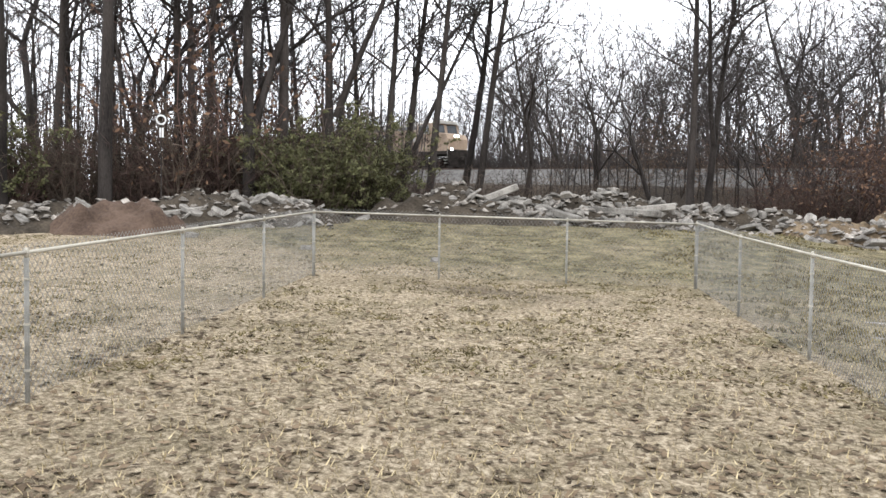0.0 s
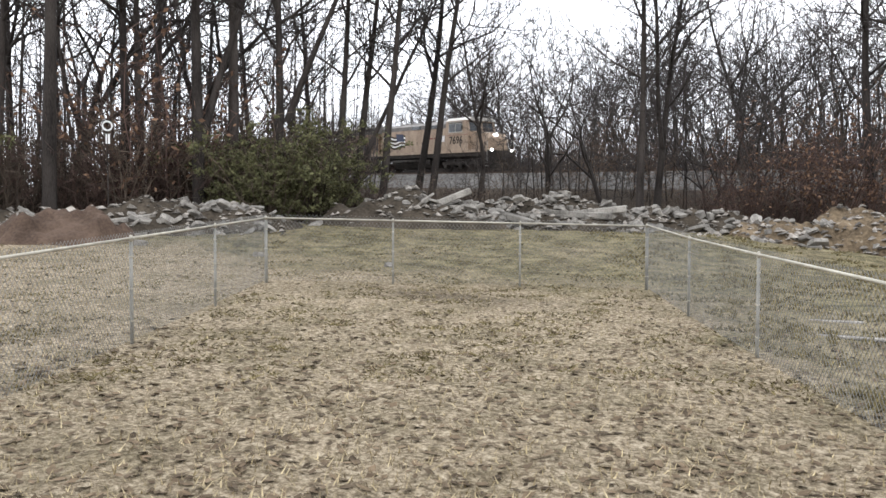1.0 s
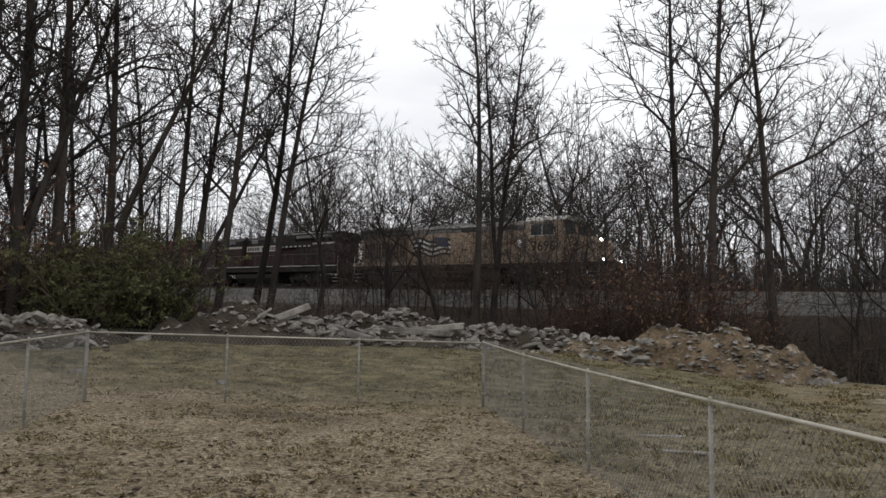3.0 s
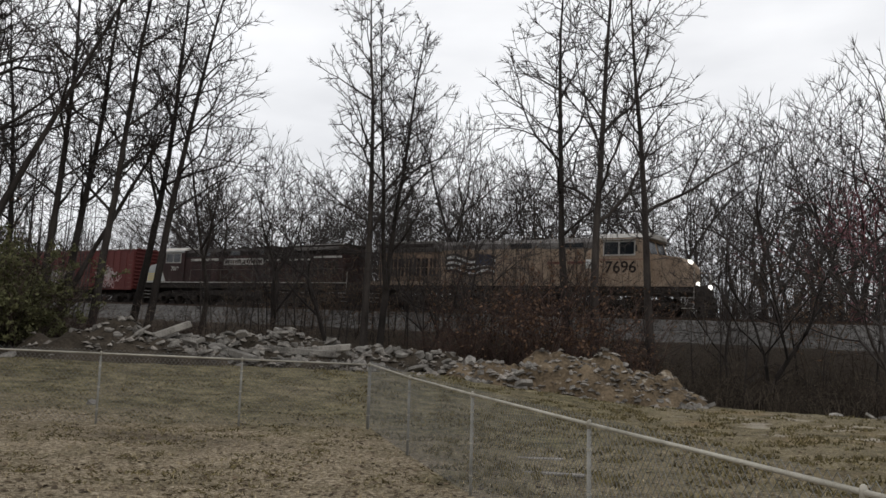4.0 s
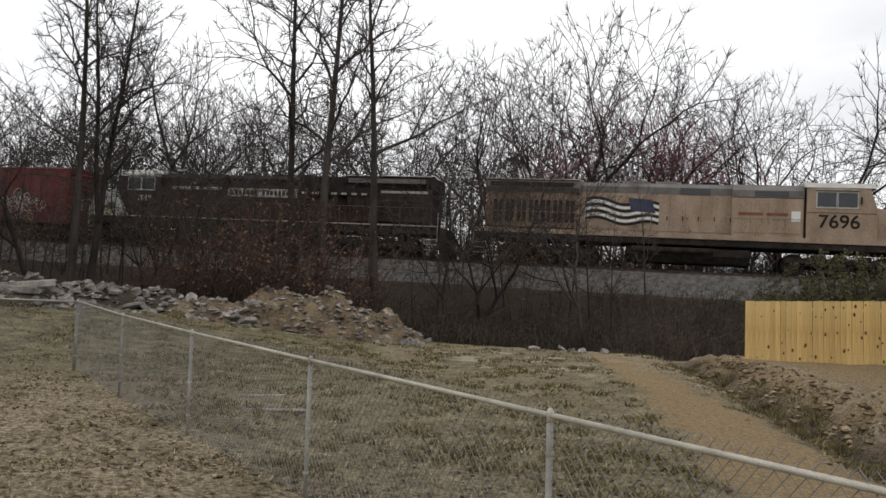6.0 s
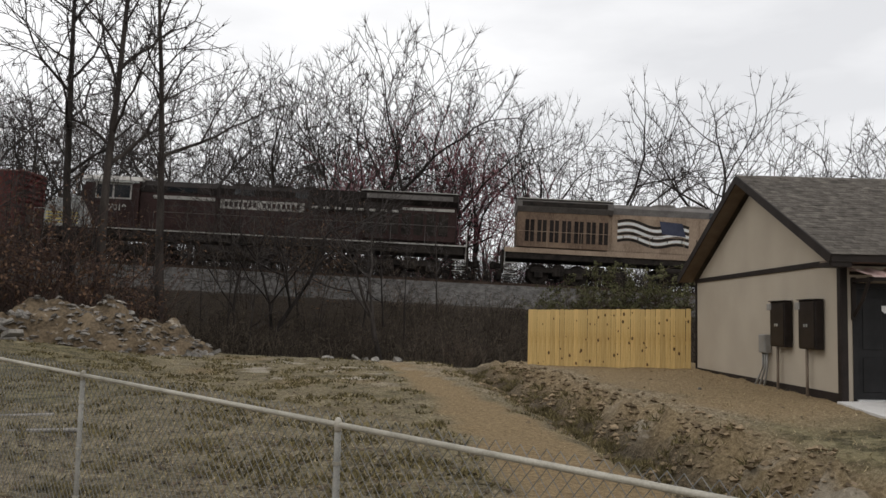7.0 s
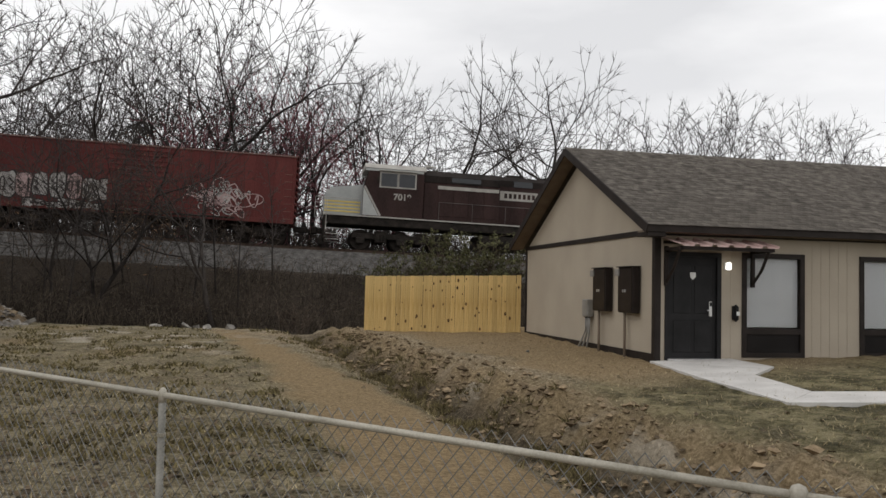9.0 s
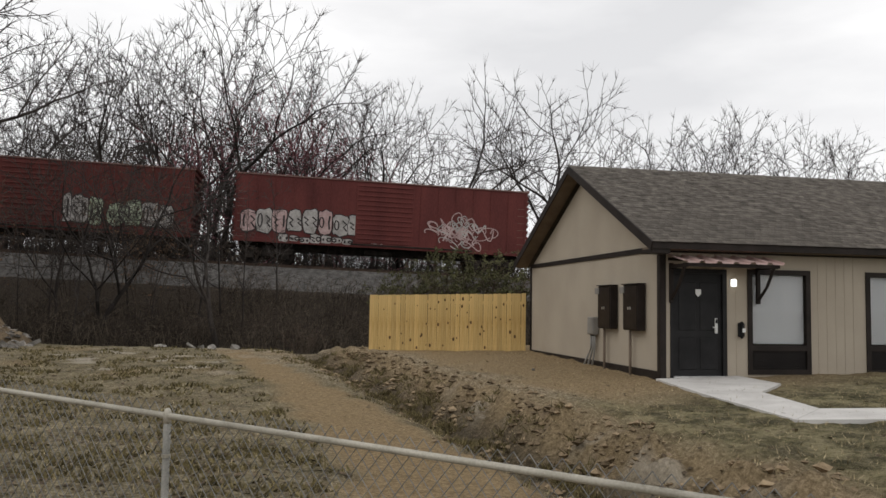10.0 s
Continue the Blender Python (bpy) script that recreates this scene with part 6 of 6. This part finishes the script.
def build_rubble():
    rnd = random.Random(4)
    chunks = [(chunk(k, k % 3 != 0), k % 3 != 0) for k in range(12)]
    # heaps: azimuth, distance, length, width, height
    spec = [("earth_berm", -30.5, 27.5, 8.5, 4.2, 1.15, "earth", "dark earth heap strewn with broken concrete"),
            ("earth_berm", -22.0, 28.0, 7.5, 4.0, 1.2, "earth", "dark earth heap strewn with broken concrete"),
            ("earth_berm", -13.5, 29.0, 6.0, 3.2, 0.95, "earth", "low earth heap with scattered concrete"),
            ("earth_berm", -47.0, 25.5, 8.0, 4.0, 1.0, "earth", "dark earth heap strewn with broken concrete"),
            ("dirt_mound", -53.8, 23.5, 3.8, 3.0, 0.95, "red_earth", "mound of reddish dug earth"),
            ("earth_berm", -59.5, 24.5, 6.0, 3.5, 0.9, "earth", "dark earth heap strewn with broken concrete"),
            ("dirt_mound", -6.2, 27.6, 4.6, 3.2, 0.9, "mound", "pale mound of clay and crushed concrete"),
            ("dirt_mound", 0.2, 28.4, 7.2, 4.4, 1.65, "mound", "tall mound of tan clay and stones")]
    for name, az, d, ln, wd, h, mt, lab in spec:
        p = polar(az, d)
        heap(name, lab, "mound", p, ln, wd, h, -az, mt, az, 0.32 if name == "dirt_mound" else 0.22)

    def drop(az, d, big=1.0, tilt=35, flat=False):
        p = polar(az, d)
        z = ground_z(p.x, p.y, False) + max([0.0] + [heap_height(h, p.x, p.y) for h in HEAPS])
        pool = [c for c in chunks if c[1] != flat] if flat else chunks
        me, slab = rnd.choice(pool)
        ob = new("concrete_chunk", me)
        sc = big * rnd.uniform(0.55, 1.15)
        ob.matrix_world = pose(p.x, p.y, z + 0.03 * sc, rnd.uniform(-tilt, tilt), rnd.uniform(-tilt, tilt), rnd.uniform(0, 360)) @ Matrix.Diagonal((sc, sc, sc, 1))
        tagged(ob, "flat broken slab of pale concrete" if slab else "rough broken lump of pale concrete", "rubble", group="concrete rubble")

    for k in range(175):
        drop(rnd.gauss(-25, 5.0), rnd.uniform(26.2, 28.6), 0.58)
    for k in range(40):
        drop(rnd.uniform(-18, -9), rnd.uniform(27.3, 29), 0.7)
    for k in range(80):
        drop(rnd.uniform(-62, -40), rnd.uniform(23.5, 26.5), 0.6)
    for k in range(34):
        drop(rnd.uniform(-9.0, -4.0), rnd.uniform(26, 27.8), 0.6)
    for k in range(40):
        drop(rnd.uniform(-3, 7), rnd.uniform(26.3, 28.5), 0.34)
    for az, d, sc in ((6.4, 27.5, 0.8), (5.5, 26.9, 0.6), (6.9, 27.8, 0.6), (16.6, 27.0, 0.6), (17.1, 26.6, 0.8), (17.8, 26.5, 0.6), (19.3, 26.2, 0.6), (14.6, 27.2, 0.6), (-49.3, 21.8, 0.8), (-41.8, 20, 0.5), (-33, 18.5, 0.4), (39.5, 18.5, 0.3)):
        drop(az, d, sc)
    # small crushed concrete over the heaps
    g = Geo()
    for k in range(3600):
        az, d = rnd.choice(((rnd.gauss(-25, 5.5), rnd.uniform(26, 29.2)), (rnd.uniform(-62, -40), rnd.uniform(23.3, 27)), (rnd.uniform(-17, 7), rnd.uniform(26, 29.5))))
        p = polar(az, d)
        h = max([0.0] + [heap_height(x, p.x, p.y) for x in HEAPS])
        if h < 0.02 and rnd.random() < 0.7:
            continue
        r = 0.03 + 0.13 * rnd.random() ** 2
        c = Vector((p.x, p.y, ground_z(p.x, p.y, False) + h + r * 0.1))
        ring = [c + Vector((math.cos(a) * r * rnd.uniform(0.6, 1.3), math.sin(a) * r * rnd.uniform(0.6, 1.3), rnd.uniform(-0.3, 0.4) * r)) for a in (0.2, 1.5, 2.6, 3.8, 5.2)]
        top = c + Vector((rnd.uniform(-0.4, 0.4) * r, rnd.uniform(-0.4, 0.4) * r, r * rnd.uniform(0.4, 0.9)))
        g.add(ring + [top], [(i, (i + 1) % 5, 5) for i in range(5)])
    tagged(part("crushed_concrete", g, M["crushed"]), "small crushed concrete and stones over the heaps", "stones", kind="stuff")
    # small stones and clods along the dug bank
    g = Geo()
    for k in range(6500):
        y = rnd.uniform(3.5, 22)
        e = rnd.gauss(-0.7, 0.55)
        if e > 0.5 or noise.noise((y * 0.9, e * 1.5, 4)) < -0.12:
            continue
        x = 7.0 + (e + (y - 4.2) * 0.252) / 0.968
        r = 0.010 + 0.075 * rnd.random() ** 4
        c = Vector((x, y, ground_z(x, y) + r * 0.15))
        ring = [c + Vector((math.cos(a) * r * rnd.uniform(0.6, 1.3), math.sin(a) * r * rnd.uniform(0.6, 1.3), rnd.uniform(-0.2, 0.25) * r)) for a in (0.2, 1.2, 2.4, 3.3, 4.3, 5.4)]
        top = c + Vector((rnd.uniform(-0.3, 0.3) * r, rnd.uniform(-0.3, 0.3) * r, r * rnd.uniform(0.4, 0.8)))
        g.add(ring + [top, c - Vector((0, 0, r * 0.6))], [(i, (i + 1) % 6, 6) for i in range(6)] + [((i + 1) % 6, i, 7) for i in range(6)])
    tagged(part("clods_and_stones", g, M["clod"]), "loose clods and stones along the dug ditch", "stones", kind="stuff")


build_rubble()


# ---------------------------------------------------------------- grass and leaf litter
def build_litter():
    rnd = random.Random(77)
    lv, st = Geo(), Geo()
    for k in range(15000):
        d = rnd.uniform(4, 24) if k % 3 else rnd.uniform(3.5, 12)
        p = polar(rnd.uniform(-64, 63), d)
        if path_mask(p.x, p.y) > 0.2 or pad_edge(p.x, p.y) > -0.2 and rnd.random() < 0.85:
            continue
        c = Vector((p.x, p.y, ground_z(p.x, p.y) + 0.012))
        a, s = rnd.uniform(0, 6.28), rnd.uniform(0.022, 0.065)
        u = Vector((math.cos(a), math.sin(a), rnd.uniform(-0.1, 0.35))) * s
        v = Vector((-math.sin(a), math.cos(a), rnd.uniform(-0.2, 0.3))) * s * 0.55
        lv.add([c - u, c + v, c + u, c - v], [(0, 1, 2), (0, 2, 3)])
    for k in range(52000):
        d = 3.5 + 22 * rnd.random() ** 1.5
        p = polar(rnd.uniform(-64, 63), d)
        if path_mask(p.x, p.y) > 0.4 and rnd.random() < 0.9:
            continue
        c = Vector((p.x, p.y, ground_z(p.x, p.y) - 0.004))
        a, h, lean = rnd.uniform(0, 6.28), rnd.uniform(0.02, 0.07), rnd.uniform(0.02, 0.09)
        w = rnd.uniform(0.003, 0.007)
        u = Vector((-math.sin(a) * w, math.cos(a) * w, 0))
        st.add([c - u, c + u, c + Vector((math.cos(a) * lean, math.sin(a) * lean, h))], [(0, 1, 2)])
    tf = Geo()
    for k in range(8000):
        d = 8.0 + 19 * rnd.random()
        p = polar(rnd.uniform(-64, 58), d)
        if path_mask(p.x, p.y) > 0.1 or pad_edge(p.x, p.y) > -2 or noise.noise((p.x * 0.8, p.y * 0.8, 6)) < -0.05:
            continue
        z = ground_z(p.x, p.y)
        tall = 1.9 if FN.dot(p) > 3.4 else 1.0
        for j in range(7):
            a, r = rnd.uniform(0, 6.28), rnd.uniform(0, 0.2)
            c = Vector((p.x + math.cos(a) * r, p.y + math.sin(a) * r, z - 0.01))
            tf.spike(c, c + Vector((rnd.uniform(-0.07, 0.07), rnd.uniform(-0.07, 0.07), rnd.uniform(0.02, 0.05) * tall)), 0.012 * tall)
    for k in range(900):
        y = rnd.uniform(5, 23)
        e = rnd.gauss(-1.15, 0.35)
        x = 7.0 + (e + (y - 4.2) * 0.252) / 0.968
        if noise.noise((x * 0.9, y * 0.9, 8)) < 0:
            continue
        z = ground_z(x, y)
        for j in range(9):
            a, r = rnd.uniform(0, 6.28), rnd.uniform(0, 0.14)
            c = Vector((x + math.cos(a) * r, y + math.sin(a) * r, z - 0.01))
            tf.spike(c, c + Vector((rnd.uniform(-0.12, 0.12), rnd.uniform(-0.12, 0.12), rnd.uniform(0.05, 0.16))), 0.011)
    tagged(part("grass_tufts", tf, "tuft"), "low dull olive-brown grass tufts", "grass", kind="stuff")
    tagged(part("dead_leaves", lv, "leaf_litter"), "scattered dead leaves lying on the lawn", "leaves", kind="stuff")
    tagged(part("dry_grass", st, "straw"), "short straw-coloured dormant grass", "grass", kind="stuff")


build_litter()


# ---------------------------------------------------------------- odds and ends
def build_odds():
    for x, y, ln, rz in ((-0.99, 13.37, 0.95, 8), (-0.72, 12.03, 1.1, -4)):
        g = Geo().box(-ln / 2, ln / 2, -0.07, 0.07, 0.0, 0.035, 0.008)
        ob = part("plank", g, "concrete", None, m=pose(x, y, ground_z(x, y) - 0.004, 0, 0, rz))
        tagged(ob, "weathered grey plank lying in the grass", "plank", group="loose planks")
    for az, d, ln, rz, tilt in ((-20.5, 26.9, 2.6, 18, 3), (-29.5, 26.8, 2.2, 35, -22), (-51.0, 24.6, 2.4, 40, -8), (-24.6, 26.6, 1.9, -20, 12), (-18.6, 27.0, 1.7, 12, -6)):
        p = polar(az, d)
        z = ground_z(p.x, p.y, False) + max([0.0] + [heap_height(h, p.x, p.y) for h in HEAPS])
        ob = part("concrete_beam", Geo().box(-ln / 2, ln / 2, -0.14, 0.14, -0.1, 0.12, 0.03), "concrete", None, m=pose(p.x, p.y, z + 0.1, 0, tilt, rz))
        tagged(ob, "long broken concrete beam lying on the rubble", "rubble", group="concrete rubble")
    p = polar(-51.17, 26.5)
    z = ground_z(p.x, p.y, False)
    sg = thing("sign_post", "thin pole with a white ring-shaped sign at the wood's edge", "sign", pose(p.x, p.y, z, 0, 0, 51))
    part("pole", Geo().tube([(0, 0, -0.3), (0, 0, 2.9)], 0.018, 6), "bark", sg)
    g = Geo()
    ring = [(0.13 * math.cos(a), 0, 3.02 + 0.13 * math.sin(a)) for a in [k * 0.3307 for k in range(20)]]
    g.tube(ring, 0.027, 6)
    part("ring_plate", g, "white", sg, "white ring plate")
    part("lower_plate", Geo().box(-0.05, 0.07, -0.012, 0.012, 2.5, 2.78, 0.004), "white", sg, "small white plate")


build_odds()


# ---------------------------------------------------------------- movement of the train
PLACES = [(0.0, -111.0), (1.0, -98.4), (3.5, -66.8), (4.5, -54.1), (6.0, -35.3), (7.5, -16.8), (9.0, 0.7), (10.0, 12.7)]


def motions():
    # metres along the track of the black locomotive's nose
    for ob, offset, turn in TRAIN:
        walk(ob, [(t, on_track(s + offset) @ pose(0, 0, 0, 0, 0, turn)) for t, s in PLACES])
    # the wheels roll without slipping
    for ax, x, r in WHEELS:
        back = -1 if ax.parent == TRAIN[1][0] else 1
        rows = []
        for k in range(301):
            t = k / 30
            s = float(np.interp(t, [p[0] for p in PLACES], [p[1] for p in PLACES]))
            rows.append((t, pose(x, 0, r, 0, math.degrees(back * s / r) % 360, 0)))
        walk(ax, rows)


motions()
